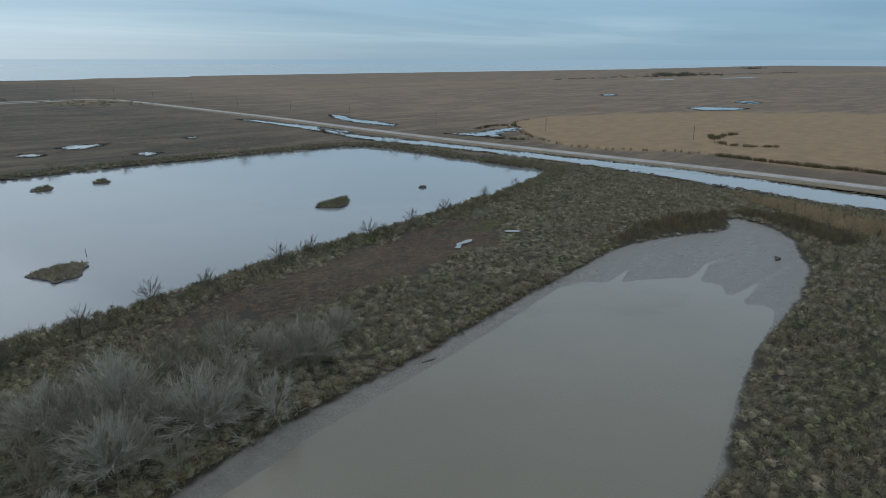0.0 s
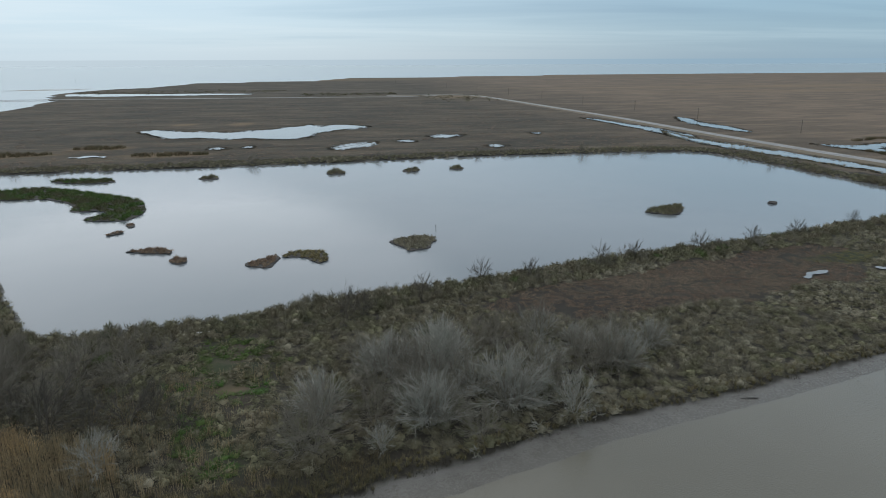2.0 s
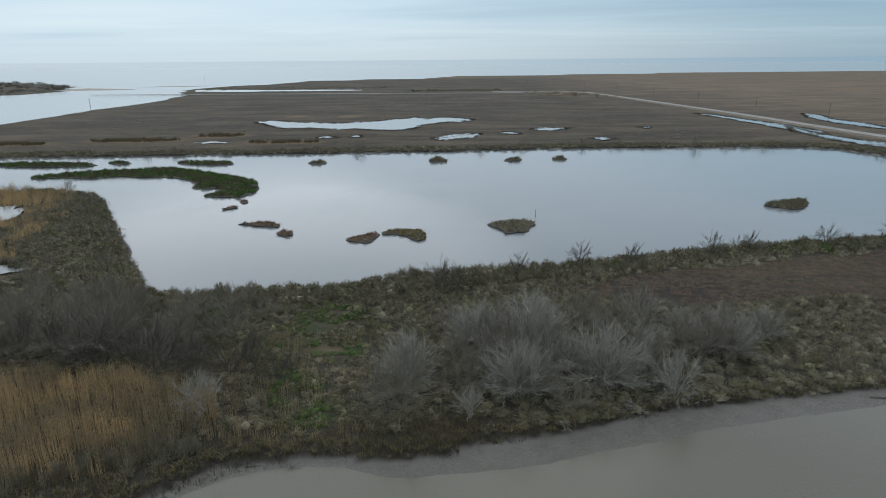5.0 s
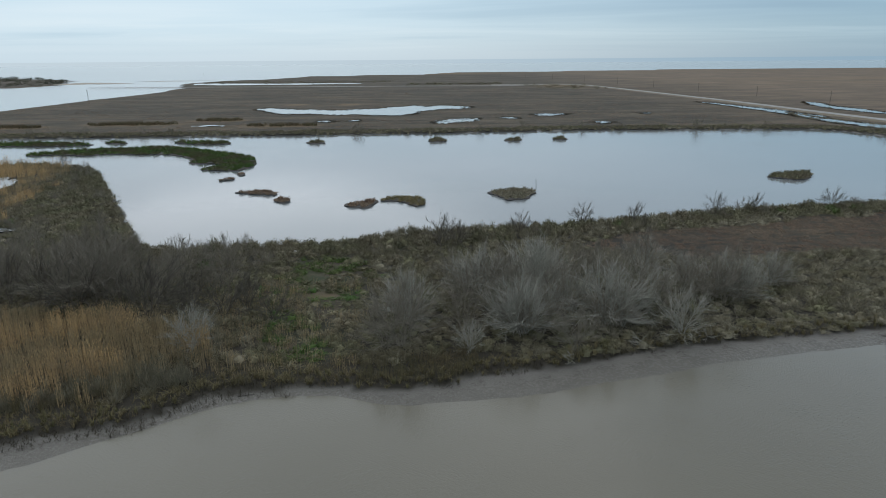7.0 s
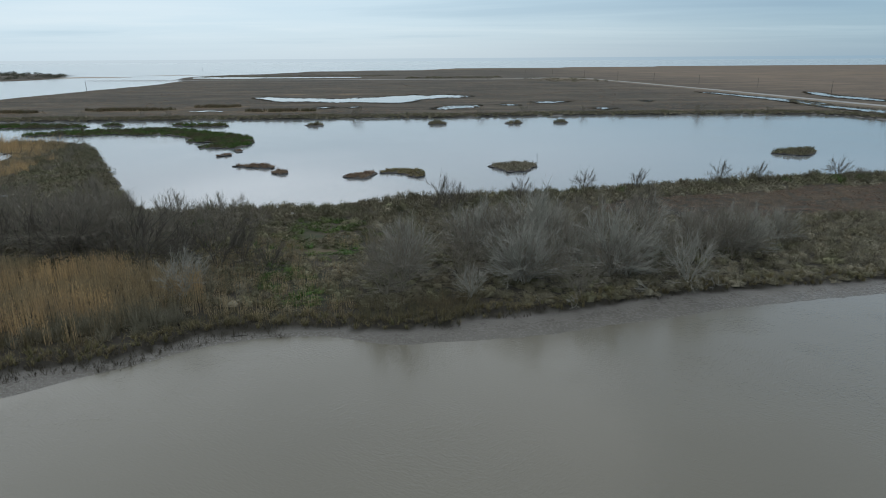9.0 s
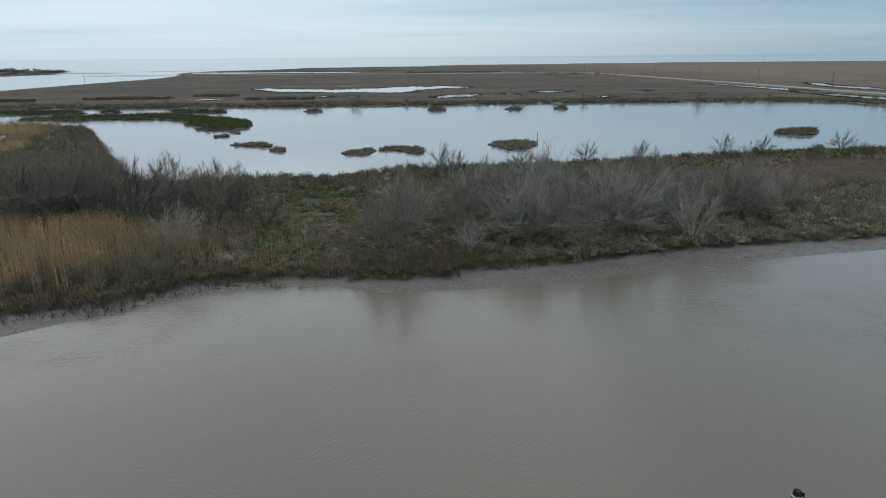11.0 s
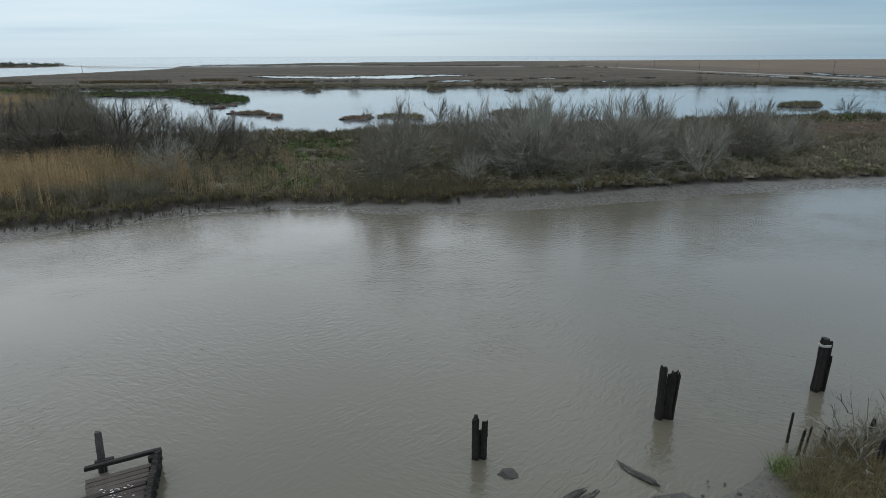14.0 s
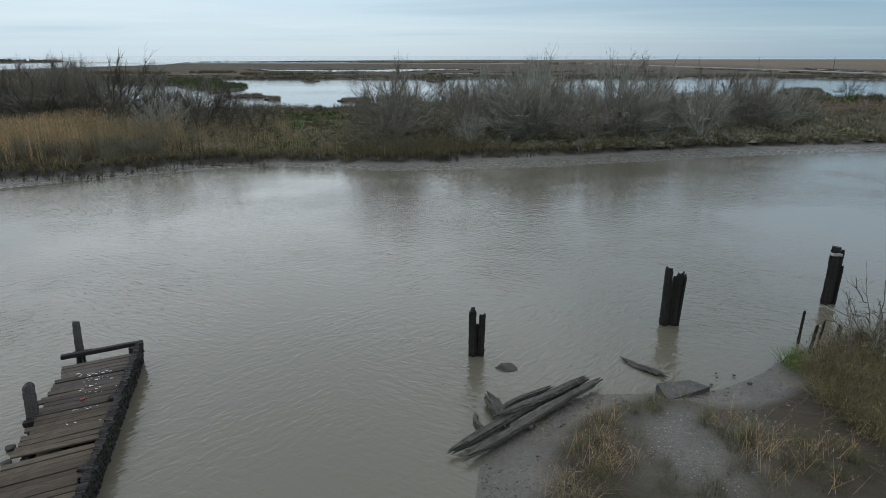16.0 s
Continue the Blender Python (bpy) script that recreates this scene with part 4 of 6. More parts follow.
# -- the south-east bank, seen first
gx, gy = spread(40, 225, -60, 74, 1.42, 8)
m = (sdist(gx, gy, RIVER) > 0.3) & (gx > 44) & (gy < 24 + 0.40 * (gx - 50)) & (gx < 205) & (gy > -10 - 0.2 * gx) & (sdist(gx, gy, CANAL) > 1)
m &= (sdist(gx, gy, REED_TAN) > 0) & (sdist(gx, gy, REED_DARK_E) > 0)
gx, gy = gx[m], gy[m]
g1 = vnoise(gx, gy, 9, 46)
tall = 0.95 + 0.75 * g1 + rng.uniform(-0.25, 0.25, len(gx))
kind = rng.uniform(0, 1, len(gx)) + 0.5 * (g1 - 0.5)
near = np.hypot(gx, gy) < 105
scatter("marsh_shrubs", shrub_hi, gx[(kind > 0.42) & near], gy[(kind > 0.42) & near], np.full(((kind > 0.42) & near).sum(), 2.35), tall[(kind > 0.42) & near], M_SHRUB, "dense olive shrubs on the eastern bank", seed=18)
scatter("dry_shrubs", twiggy + shrub_hi[:1], gx[(kind <= 0.42) & near], gy[(kind <= 0.42) & near], np.full(((kind <= 0.42) & near).sum(), 2.35), tall[(kind <= 0.42) & near], M_SHRUB_DRY, "grey-brown winter shrubs on the eastern bank", seed=19)
scatter("marsh_shrubs", shrub_mid, gx[(kind > 0.4) & ~near], gy[(kind > 0.4) & ~near], np.full(((kind > 0.4) & ~near).sum(), 2.2), tall[(kind > 0.4) & ~near], M_SHRUB, "olive shrubs far along the eastern bank", seed=20)
scatter("dry_shrubs", shrub_mid, gx[(kind <= 0.4) & ~near], gy[(kind <= 0.4) & ~near], np.full(((kind <= 0.4) & ~near).sum(), 2.2), tall[(kind <= 0.4) & ~near], M_SHRUB_DRY, "brown shrubs far along the eastern bank", seed=21)

# -- fringe along the pond's north and east shores
gx, gy = spread(-260, 215, 150, 300, 1.9, 9)
d = sdist(gx, gy, POND)
m = (d > 0.3) & (d < 9 + 6 * vnoise(gx, gy, 14, 47)) & ((gy > 240) | (gx > 160)) & (sdist(gx, gy, CANAL) > 0.5)
gx, gy = gx[m], gy[m]
tall = 0.8 + 1.1 * vnoise(gx, gy, 7, 48) * rng.uniform(0.6, 1.3, len(gx))
m = rng.uniform(0, 1, len(gx)) < 0.68
scatter("shore_shrubs", shrub_mid, gx[m], gy[m], np.full(m.sum(), 2.4), tall[m], M_SHRUB, "low dark green shrubs along the pond's far shore", seed=22)
scatter("dry_shore_shrubs", shrub_mid, gx[~m], gy[~m], np.full((~m).sum(), 2.4), tall[~m], M_SHRUB_DRY, "brown winter shrubs along the pond's far shore", seed=23)

# -- open marsh: low tufts, thinning out with distance
g = np.random.default_rng(17)
gx, gy = g.uniform(-290, 215, 11000), 272 + 420 * g.uniform(0, 1, 11000) ** 1.6
wetpool = np.full(len(gx), 1e9)
for poly in POOLS[:10]:
    wetpool = np.minimum(wetpool, sdist(gx, gy, poly))
roadd = np.minimum(np.abs(gx - np.interp(gy, [255, 340, 430, 540, 660], [217, 209, 203, 190, 176])), 99)
m = (sdist(gx, gy, SEA) > 3) & (sdist(gx, gy, POND) > 8) & (wetpool > 1.0) & (roadd > 8) & (vnoise(gx, gy, 18, 49) + 0.3 * g.uniform(-1, 1, len(gx)) > 0.35)
gx, gy = gx[m], gy[m]
scatter("marsh_tufts", shrub_low, gx, gy, g.uniform(1.8, 3.6, len(gx)), g.uniform(0.15, 0.42, len(gx)), M_SHRUB_RED, "low brown tufts of salt-marsh grass", "marsh grass", seed=24)
# taller dark rims behind the pools
rx, ry = [], []
for k, poly in enumerate(POOLS[:15]):
    for (ax, ay), (cx, cy) in zip(poly, poly[1:] + poly[:1]):
        n = int(math.hypot(cx - ax, cy - ay) / 0.8)
        t = g.uniform(0, 1, n)
        rx.append(ax + (cx - ax) * t + g.normal(0, 0.8, n))
        ry.append(ay + (cy - ay) * t + g.normal(0, 0.8, n))
rx, ry = np.concatenate(rx), np.concatenate(ry)
scatter("pool_rims", shrub_low, rx, ry, g.uniform(1.5, 2.4, len(rx)), g.uniform(0.5, 1.2, len(rx)), M_STUBBLE, "dark rush rims round the marsh pools", "rushes", seed=25)

# brush along the canal's banks
cx_, cy_ = [], []
for (ax, ay), (ex, ey) in zip(CANAL, CANAL[1:] + CANAL[:1]):
    n = int(math.hypot(ex - ax, ey - ay) / 0.8)
    t = g.uniform(0, 1, n)
    cx_.append(ax + (ex - ax) * t + g.normal(0, 0.7, n))
    cy_.append(ay + (ey - ay) * t + g.normal(0, 0.7, n))
cx_, cy_ = np.concatenate(cx_), np.concatenate(cy_)
m = vnoise(cx_, cy_, 7, 54) > 0.30
scatter("canal_brush", shrub_mid, cx_[m], cy_[m], g.uniform(1.4, 2.4, m.sum()), g.uniform(0.6, 1.5, m.sum()), M_SHRUB_DRY, "brown brush hanging over the canal's banks", seed=45)

# -- golden reed flats beyond the road
gold_tufts = [reed_shape(6, s, 0.16, 0.9, True, 0.22) for s in (81, 82, 83)]
rimx, rimy = [], []
for (ax, ay), (ex, ey) in zip(GOLD, GOLD[1:] + GOLD[:1]):
    if max(ax, ex) < 340:
        n = int(math.hypot(ex - ax, ey - ay) / (0.30 if max(ay, ey) < 140 else 3.0))
        t = g.uniform(0, 1, n)
        rimx.append(ax + (ex - ax) * t + np.abs(g.normal(0, 1.6, n)))
        rimy.append(ay + (ey - ay) * t + g.normal(0, 0.6, n))
for line in ([(344.4, 176.7), (329.0, 166.6), (348.6, 170.8), (361.7, 169.8)], [(318.0, 158.9), (312.1, 146.4), (314.3, 139.1), (324.6, 130.7)], [(266.9, 286.8), (287.2, 294.2), (299.7, 284.0)], [(243.0, 254.7), (242.6, 239.3), (252.5, 229.0)]):
    for (ax, ay), (ex, ey) in zip(line, line[1:]):
        n = int(math.hypot(ex - ax, ey - ay) / 0.55)
        t = g.uniform(0, 1, n)
        rimx.append(ax + (ex - ax) * t + g.normal(0, 0.9, n))
        rimy.append(ay + (ey - ay) * t + g.normal(0, 0.9, n))
rimx, rimy = np.concatenate(rimx), np.concatenate(rimy)
scatter("reed_front", [reed_shape(14, s, 0.12, 0.7, True, 0.10) for s in (84, 85)], rimx, rimy, np.full(len(rimx), 1.4), 1.1 + 0.6 * vnoise(rimx, rimy, 6, 55), M_EDGE, "brown standing front of the reed flats beside the road", "reeds", seed=46)
for cx, cy, rx_, ry_ in ((-76, 301, 17, 5), (-152, 312, 22, 6), (-115, 330, 12, 6), (-215, 300, 26, 6)):
    n = int(rx_ * ry_ * 1.6)
    a, r = g.uniform(0, TAU, n), np.sqrt(g.uniform(0, 1, n))
    scatter("reed_patch", gold_tufts, cx + np.cos(a) * r * rx_, cy + np.sin(a) * r * ry_, np.full(n, 1.3), g.uniform(1.0, 1.7, n), M_EDGE, "dull tan patch of reed in the brown marsh", "reeds", seed=27)


# ---- bare trees ----
def tree_parts(seed, height, stems, spread_angle, fine=3, thick=1.0, wind=0.1):
    """A fan of stems from the foot, limbs that leave them for every side of a dome, and twigs and shoots pointing outwards all over it."""
    g = np.random.default_rng(seed)
    wood, crown = [], []

    def bend(v):
        """The whole tree leans with the wind, more towards the top."""
        v = v.copy()
        v[:, 0] += wind * height * (np.maximum(v[:, 2], 0) / height) ** 1.7
        return v

    def tube(pts, radii, k):
        t = unit(np.gradient(pts, axis=0))
        u = unit(np.cross(t, np.array([0.3, 0.9, 0.2])))
        w = np.cross(t, u)
        a = np.arange(k) * TAU / k
        v = pts[:, None] + np.array(radii)[:, None, None] * (np.cos(a)[None, :, None] * u[:, None] + np.sin(a)[None, :, None] * w[:, None])
        f = []
        for i in range(len(pts) - 1):
            for j in range(k):
                b0, b1 = i * k + j, i * k + (j + 1) % k
                f += [(b0, b1, b1 + k), (b0, b1 + k, b0 + k)]
        return v.reshape(-1, 3), np.array(f)

    def bow(a, b, c, n, shake):
        """A curve from a to c that is drawn towards b, with kinks."""
        t = np.linspace(0, 1, n)[:, None]
        pts = a * (1 - t) ** 2 + b * 2 * t * (1 - t) + c * t * t
        pts[1:-1] += g.normal(0, shake, (n - 2, 3))
        return pts

    def dome(az, el):
        reach = height * g.uniform(0.78, 1.0) * (1 - 0.16 * abs(math.sin(3 * az + seed))) * (1 - 0.28 * (el / 1.5) ** 2)
        return np.array([math.cos(az) * math.sin(el) * 0.86, math.sin(az) * math.sin(el) * 0.86, math.cos(el) + 0.08]) * reach

    limbs = []
    for k in range(stems):
        az = TAU * (k + g.uniform(-0.3, 0.3)) / stems
        el = g.uniform(0.15, 0.8) * spread_angle if stems > 1 else 0.1
        foot = np.array([math.cos(az) * 0.12, math.sin(az) * 0.12, -0.15])
        tip = dome(az, el)
        stem = bow(foot, np.array([tip[0] * 0.35, tip[1] * 0.35, tip[2] * 0.5]), tip * 0.93, 6, 0.02 * height)
        r = (0.0075 * height + 0.01) * thick * g.uniform(0.7, 1.1)
        wood.append(tube(stem, np.linspace(r, r * 0.22, 6), 5))
        limbs.append(stem)
        for _ in range(9 if fine > 2 else 5):
            a2, e2 = az + g.normal(0, 0.75 if stems > 2 else 2.0), float(np.clip(el + g.normal(0.26, 0.48), 0.02, 1.5))
            s = g.uniform(0.12, 0.75)
            i = int(s * 5)
            q = stem[i] + (stem[i + 1] - stem[i]) * (s * 5 - i)
            end = dome(a2, e2)
            if end[2] < q[2] * 0.75:
                end[2] = q[2] * 0.75 + 0.1 * height
            limb = bow(q, q + (end - q) * 0.45 + np.array([0, 0, -0.03 * height]) + unit(end * np.array([1, 1, 0.1])) * 0.05 * height, end, 5, 0.018 * height)
            rl = r * (0.55 - 0.25 * s)
            wood.append(tube(limb, np.linspace(max(rl, 0.022 * thick), 0.012 * thick, 5), 3))
            limbs.append(limb)
    for limb in limbs:
        n = 15 if fine > 2 else 8
        span = np.linalg.norm(limb[-1] - limb[0])
        s = g.uniform(0.28, 1.0, n) * (len(limb) - 1.001)
        i = s.astype(int)
        q = limb[i] + (limb[i + 1] - limb[i]) * (s - i)[:, None]
        along = unit(limb[i + 1] - limb[i])
        d = unit(along + 0.5 * unit(q) + unit(g.normal(size=(n, 3))) * g.uniform(0.4, 1.0, (n, 1)) + np.array([0.03, 0, 0.02]))
        e = q + d * (g.uniform(0.10, 0.20, (n, 1)) * height * 0.6 + 0.12 * span)
        crown.append(slivers(q, e, g.uniform(0.8, 1.2, n) * 0.032 * thick, g))
        m = 2
        q2 = np.repeat(q, m, 0) + np.repeat(e - q, m, 0) * g.uniform(0.2, 0.95, (n * m, 1))
        d2 = unit(np.repeat(d, m, 0) + unit(g.normal(size=(n * m, 3))) * g.uniform(0.3, 0.75, (n * m, 1)))
        crown.append(slivers(q2, q2 + d2 * g.uniform(0.05, 0.13, (n * m, 1)) * height, g.uniform(0.7, 1.2, n * m) * 0.020 * thick, g))
    (wv, wf), (cv, cf) = join(*wood), join(*crown)
    return (bend(wv), wf), (bend(cv), cf)


def make_tree(seed, height, stems, spread_angle, bark, twig, label, group, fine=3, thick=1.0, wind=0.1):
    (wv, wf), (cv, cf) = tree_parts(seed, height, stems, spread_angle, fine, thick, wind)
    lift = height / max(float(np.percentile(cv[:, 2], 99.7)), 0.1)
    wv, cv = wv * lift, cv * lift
    ob = thing("bare_tree", pose(0, 0, -50), label, "tree", group)
    part("trunk", mesh_from("trunk", wv, wf, bark), bark, ob)
    part("crown", mesh_from("crown", cv, cf, twig), twig, ob)
    return ob


PALE = "pale grey leafless tree with spreading twigs among shrubs"
GREY = "grey-brown leafless small tree in the bank scrub"
DARK = "dark bare wind-bent tree beside the pond"
pale_trees = [make_tree(s, 6, st, sp, M_PALE_BARK, M_PALE_BARK, PALE, "pale trees on the bank", 3, 1.15, 0.06) for s, st, sp in ((201, 7, 1.25), (202, 6, 1.1), (203, 8, 1.35))]
grey_trees = [make_tree(s, 6, st, sp, M_GREY_BARK, M_GREY_BARK, GREY, "grey scrub trees", 3, 1.0, 0.07) for s, st, sp in ((211, 6, 1.15), (212, 5, 1.0), (213, 4, 0.9))]
dark_trees = [make_tree(s, 6, st, sp, M_DARK_BARK, M_DARK_BARK, DARK, "dark shore trees", 3, 1.25, 0.14) for s, st, sp in ((221, 3, 0.9), (222, 4, 1.0), (223, 3, 1.0))]
far_trees = [make_tree(s, 6, st, sp, M_GREY_BARK, M_GREY_BARK, GREY, "grey scrub trees", 2, 2.2, 0.12) for s, st, sp in ((231, 4, 1.0), (232, 5, 1.1))]


def put_tree(src, x, y, h, label=""):
    z = float(land_height(np.array([x]), np.array([y]))[0][0])
    s = h / 6
    ob = copy_thing(src, pose(x, y, z, 0, 0, rng.uniform(-35, 35)))
    ob.scale = (s * rng.uniform(0.9, 1.15), s * rng.uniform(0.9, 1.15), s)
    if label:
        ob["label"] = label
    return ob


for i, (x, y, h) in enumerate([(-4.4, 61.3, 8.2), (3, 60, 3.8), (9.1, 63.9, 7.8), (14.3, 60.2, 5.0), (19, 66.2, 8.6), (26.8, 63.5, 6.4), (37.9, 73.3, 6.6), (33, 72.4, 7.0), (44.3, 78.7, 5.2), (5.2, 76.1, 7.4), (12, 75.2, 8.6), (22.6, 72.1, 8.4)]):
    put_tree((pale_trees + grey_trees[:1])[i % 4 if i else 3], x, y, h * 1.02)
put_tree(pale_trees[1], -26.7, 61, 5.6, "white dead tree leaning out of golden reeds")
g = np.random.default_rng(23)
count = 0
while count < 44:
    x, y = g.uniform(-10, 52), g.uniform(58, 92)
    if sdist(np.array([x]), np.array([y]), CLUSTER)[0] < 0:
        put_tree((pale_trees if g.uniform() < 0.22 else grey_trees)[count % 3], x, y, g.uniform(4.2, 7.4))
        count += 1
for i, (x, y, h) in enumerate([(-0.2, 97, 6.4), (26.4, 113, 4.6), (35.4, 111, 4.8), (53, 117, 5.2), (79.4, 123, 4.8), (-112, 184, 4.5), (2.5, 98, 5.0), (14, 107, 4.2), (62, 120, 4.4), (95, 127, 4.6), (110, 131, 4.4), (-34.5, 68, 9.2), (-30.5, 69, 6.4), (-26, 69.5, 6.8), (-23.5, 70, 6.0), (-39, 71, 6.2), (-45, 71.5, 7.4), (-50, 73, 7.6), (-55, 74, 7.4), (-20, 69, 4.2), (131, 137, 4.2), (150, 142, 4)]):
    put_tree(dark_trees[i % 3], x, y, h)
count = 0
while count < 20:
    x, y = g.uniform(-66, -35), g.uniform(70.5, 86)
    put_tree(grey_trees[count % 3], x, y, g.uniform(6.2, 8.8), "tall grey-brown leafless brush behind the reed bed")
    count += 1
count = 0
while count < 44:
    x, y = g.uniform(-100, -22), g.uniform(68, 170) if count % 3 else g.uniform(68, 98)
    inpond, ingold = sdist(np.array([x]), np.array([y]), POND)[0], min(sdist(np.array([x]), np.array([y]), GOLD_LOW)[0], sdist(np.array([x]), np.array([y]), GOLD_LEFT)[0])
    if 2 < inpond < 34 and ingold > 1 and y > 72 + (x + 60) * 0.05:
        put_tree(grey_trees[count % 3], x, y, g.uniform(3.2, 6.4) if y < 100 else g.uniform(2.8, 5.0))
        count += 1
count = 0
while count < 22:
    x, y = g.uniform(-180, 205), g.uniform(150, 290)
    d = sdist(np.array([x]), np.array([y]), POND)[0]
    if 2 < d < 10 and (y > 245 or x > 160):
        put_tree(far_trees[count % 2], x, y, g.uniform(2.5, 4.8), "leafless shrub tree on the pond's far shore")
        count += 1
count = 0
while count < 16:
    x, y = g.uniform(60, 150), g.uniform(76, 126)
    if sdist(np.array([x]), np.array([y]), RIVER)[0] > 3 and sdist(np.array([x]), np.array([y]), POND)[0] > 2 and sdist(np.array([x]), np.array([y]), RED_PATCH)[0] > 2:
        put_tree(far_trees[count % 2], x, y, g.uniform(2.0, 3.6))
        count += 1
for src in pale_trees + grey_trees + dark_trees + far_trees:
    for o in list(src.children) + [src]:
        bpy.data.objects.remove(o)


# ---- islets in the pond ----
def islet(poly, material, tall, label):
    poly = rounded(poly, 1)
    cx, cy = sum(p[0] for p in poly) / len(poly), sum(p[1] for p in poly) / len(poly)
    ob = thing("islet", pose(cx, cy, 0.02), label, "islet", "islets in the pond")
    loc = []
    for (ax, ay), (ex, ey) in zip(poly, poly[1:] + poly[:1]):
        n = max(1, int(math.hypot(ex - ax, ey - ay) / 0.7))
        loc += [(ax + (ex - ax) * i / n - cx, ay + (ey - ay) * i / n - cy) for i in range(n)]
    bm = bmesh.new()
    rings = []
    for k, (s, z) in enumerate(((1.0, -0.5), (1.0, 0.02), (1.0, 0.20))):
        rings.append([bm.verts.new((x * s + 0.8 * (vnoise(x, y, 1.2, 60 + k) - 0.5), y * s + 0.8 * (vnoise(y, x, 1.2, 61 + k) - 0.5), z)) for x, y in loc])
    for a, b in zip(rings, rings[1:]):
        for i in range(len(a)):
            bm.faces.new((a[i], a[(i + 1) % len(a)], b[(i + 1) % len(a)], b[i]))
    bm.faces.new(rings[-1])
    bmesh.ops.triangulate(bm, faces=bm.faces[:])
    part("peat_bank", bm, M_ROCK, ob)
    x0, x1, y0, y1 = min(p[0] for p in loc), max(p[0] for p in loc), min(p[1] for p in loc), max(p[1] for p in loc)
    far_off = cy > 180
    x, y = spread(x0, x1, y0, y1, 1.0 if not far_off else 1.5, int(abs(cx * 7 + cy)))
    d = sdist(x, y, loc)
    m = d < -0.15
    x, y, d = x[m], y[m], d[m]
    h = 1.75 * tall * np.clip(0.55 - d * 0.4, 0.5, 1.0) * rng.uniform(0.6, 1.3, len(x))
    if len(x):
        scatter("plant_cover", shrub_mid, x, y, np.full(len(x), 1.7 if not far_off else 2.3), h, material, "", z=np.full(len(x), 0.2), owner=ob)
    return ob


BROWN_I, GREEN_I = "low islet with brown marsh plants in the pond", "low islet with dark green marsh plants in the pond"
islet([(10.7, 144.5), (11.9, 142.5), (13.6, 139.6), (14.1, 137.3), (15.3, 135.5), (16.9, 136.7), (20.2, 137.4), (19.9, 139.9), (22.8, 144.3), (20.8, 147.6), (17.0, 147.2), (13.5, 146.2)], M_SHRUB_DRY, 0.85, BROWN_I)
islet([(-21.4, 132.2), (-19.5, 130.3), (-15.2, 128.9), (-15.4, 131.6), (-14.7, 132.4), (-13.8, 136.3), (-14.5, 137.3), (-16.9, 136.5), (-19.2, 134.3)], M_SHRUB_RED, 0.6, BROWN_I)
islet([(-13.7, 137.4), (-12.9, 135.6), (-10.6, 136.0), (-8.1, 134.4), (-6.8, 132.6), (-5.8, 130.1), (-4.4, 131.0), (-3.2, 133.0), (-3.5, 136), (-5.1, 140.3), (-9.4, 140.0), (-12.2, 139.4)], M_GRASS, 0.6, BROWN_I)
islet([(-49.9, 146.4), (-47.0, 145.6), (-44.5, 144.0), (-41.0, 143.9), (-38.8, 142.9), (-38.8, 145.1), (-40, 146.5), (-42.6, 148.8), (-45.2, 147.8)], M_SHRUB_RED, 0.7, BROWN_I)
islet([(-38, 137.5), (-37.1, 140.4), (-34.8, 139.2), (-33.7, 136), (-35.2, 134.4)], M_SHRUB_RED, 0.7, BROWN_I)
islet([(85, 162), (92, 166.5), (97, 167), (101, 169), (98, 162), (92, 156), (88, 159)], M_SHRUB, 1.0, GREEN_I)
islet([(-142.6, 212.8), (-137.3, 209.6), (-133, 212.4), (-124.6, 211), (-119.5, 208.9), (-114.2, 213.4), (-107.8, 213), (-105, 211.4), (-94, 211.7), (-86.3, 207.5), (-81.2, 201.6), (-78.4, 197), (-78, 191.5), (-73.6, 190.6), (-68.6, 191), (-66.6, 188), (-67, 184.6), (-71, 182.2), (-69, 178.8), (-64, 178), (-58.6, 176.8), (-57, 180.2), (-56, 188.7), (-61, 203), (-64.4, 206), (-71, 212.3), (-82.6, 220), (-90, 226), (-104, 231.5), (-112, 227), (-120, 227.4), (-128.6, 223), (-137, 219)], M_GREEN, 0.9, "long curved green islet of marsh plants in the pond")
for poly in ([(-5, 243), (-3, 250), (2, 247), (2, 240), (-4, 239)], [(24, 242), (28, 248), (32, 247), (31, 241.5), (27, 239)], [(43, 244), (47, 249), (50, 246), (48, 241)], [(-52, 240), (-49, 244), (-45, 243), (-44, 237), (-49, 236.5)]):
    islet(poly, M_SHRUB, 1.1, GREEN_I)
for poly in ([(-105, 243), (-99, 246), (-82, 244), (-80, 238), (-89, 236)], [(-132, 244), (-129, 248), (-120, 243), (-124, 240)], [(-176, 244), (-163, 246), (-141, 244), (-130, 238), (-145, 234), (-168, 236)]):
    islet(poly, M_GREEN, 1.0, GREEN_I)
for poly in ([(-59, 163), (-56, 166), (-55, 164), (-58, 161.4)], [(-57, 172), (-56, 174.5), (-54, 170.5), (-55, 168.5)]):
    islet(poly, M_SHRUB_RED, 0.6, BROWN_I)


# ---- single rounded bushes that stand out of the scrub ----
def make_bush(seed, twigs, sprays, lean, spray, width, material):
    v, f = shrub_shape(twigs, sprays, seed, lean, spray, width, 0.20, (9, 3) if twigs < 60 else (0, 0))
    me = mesh_from("bush", v, f, material)
    me.attributes.new("tint", "FLOAT", "POINT").data.foreach_set("value", np.full(len(v), 0.35 + 0.2 * (seed % 3), np.float32))
    return me


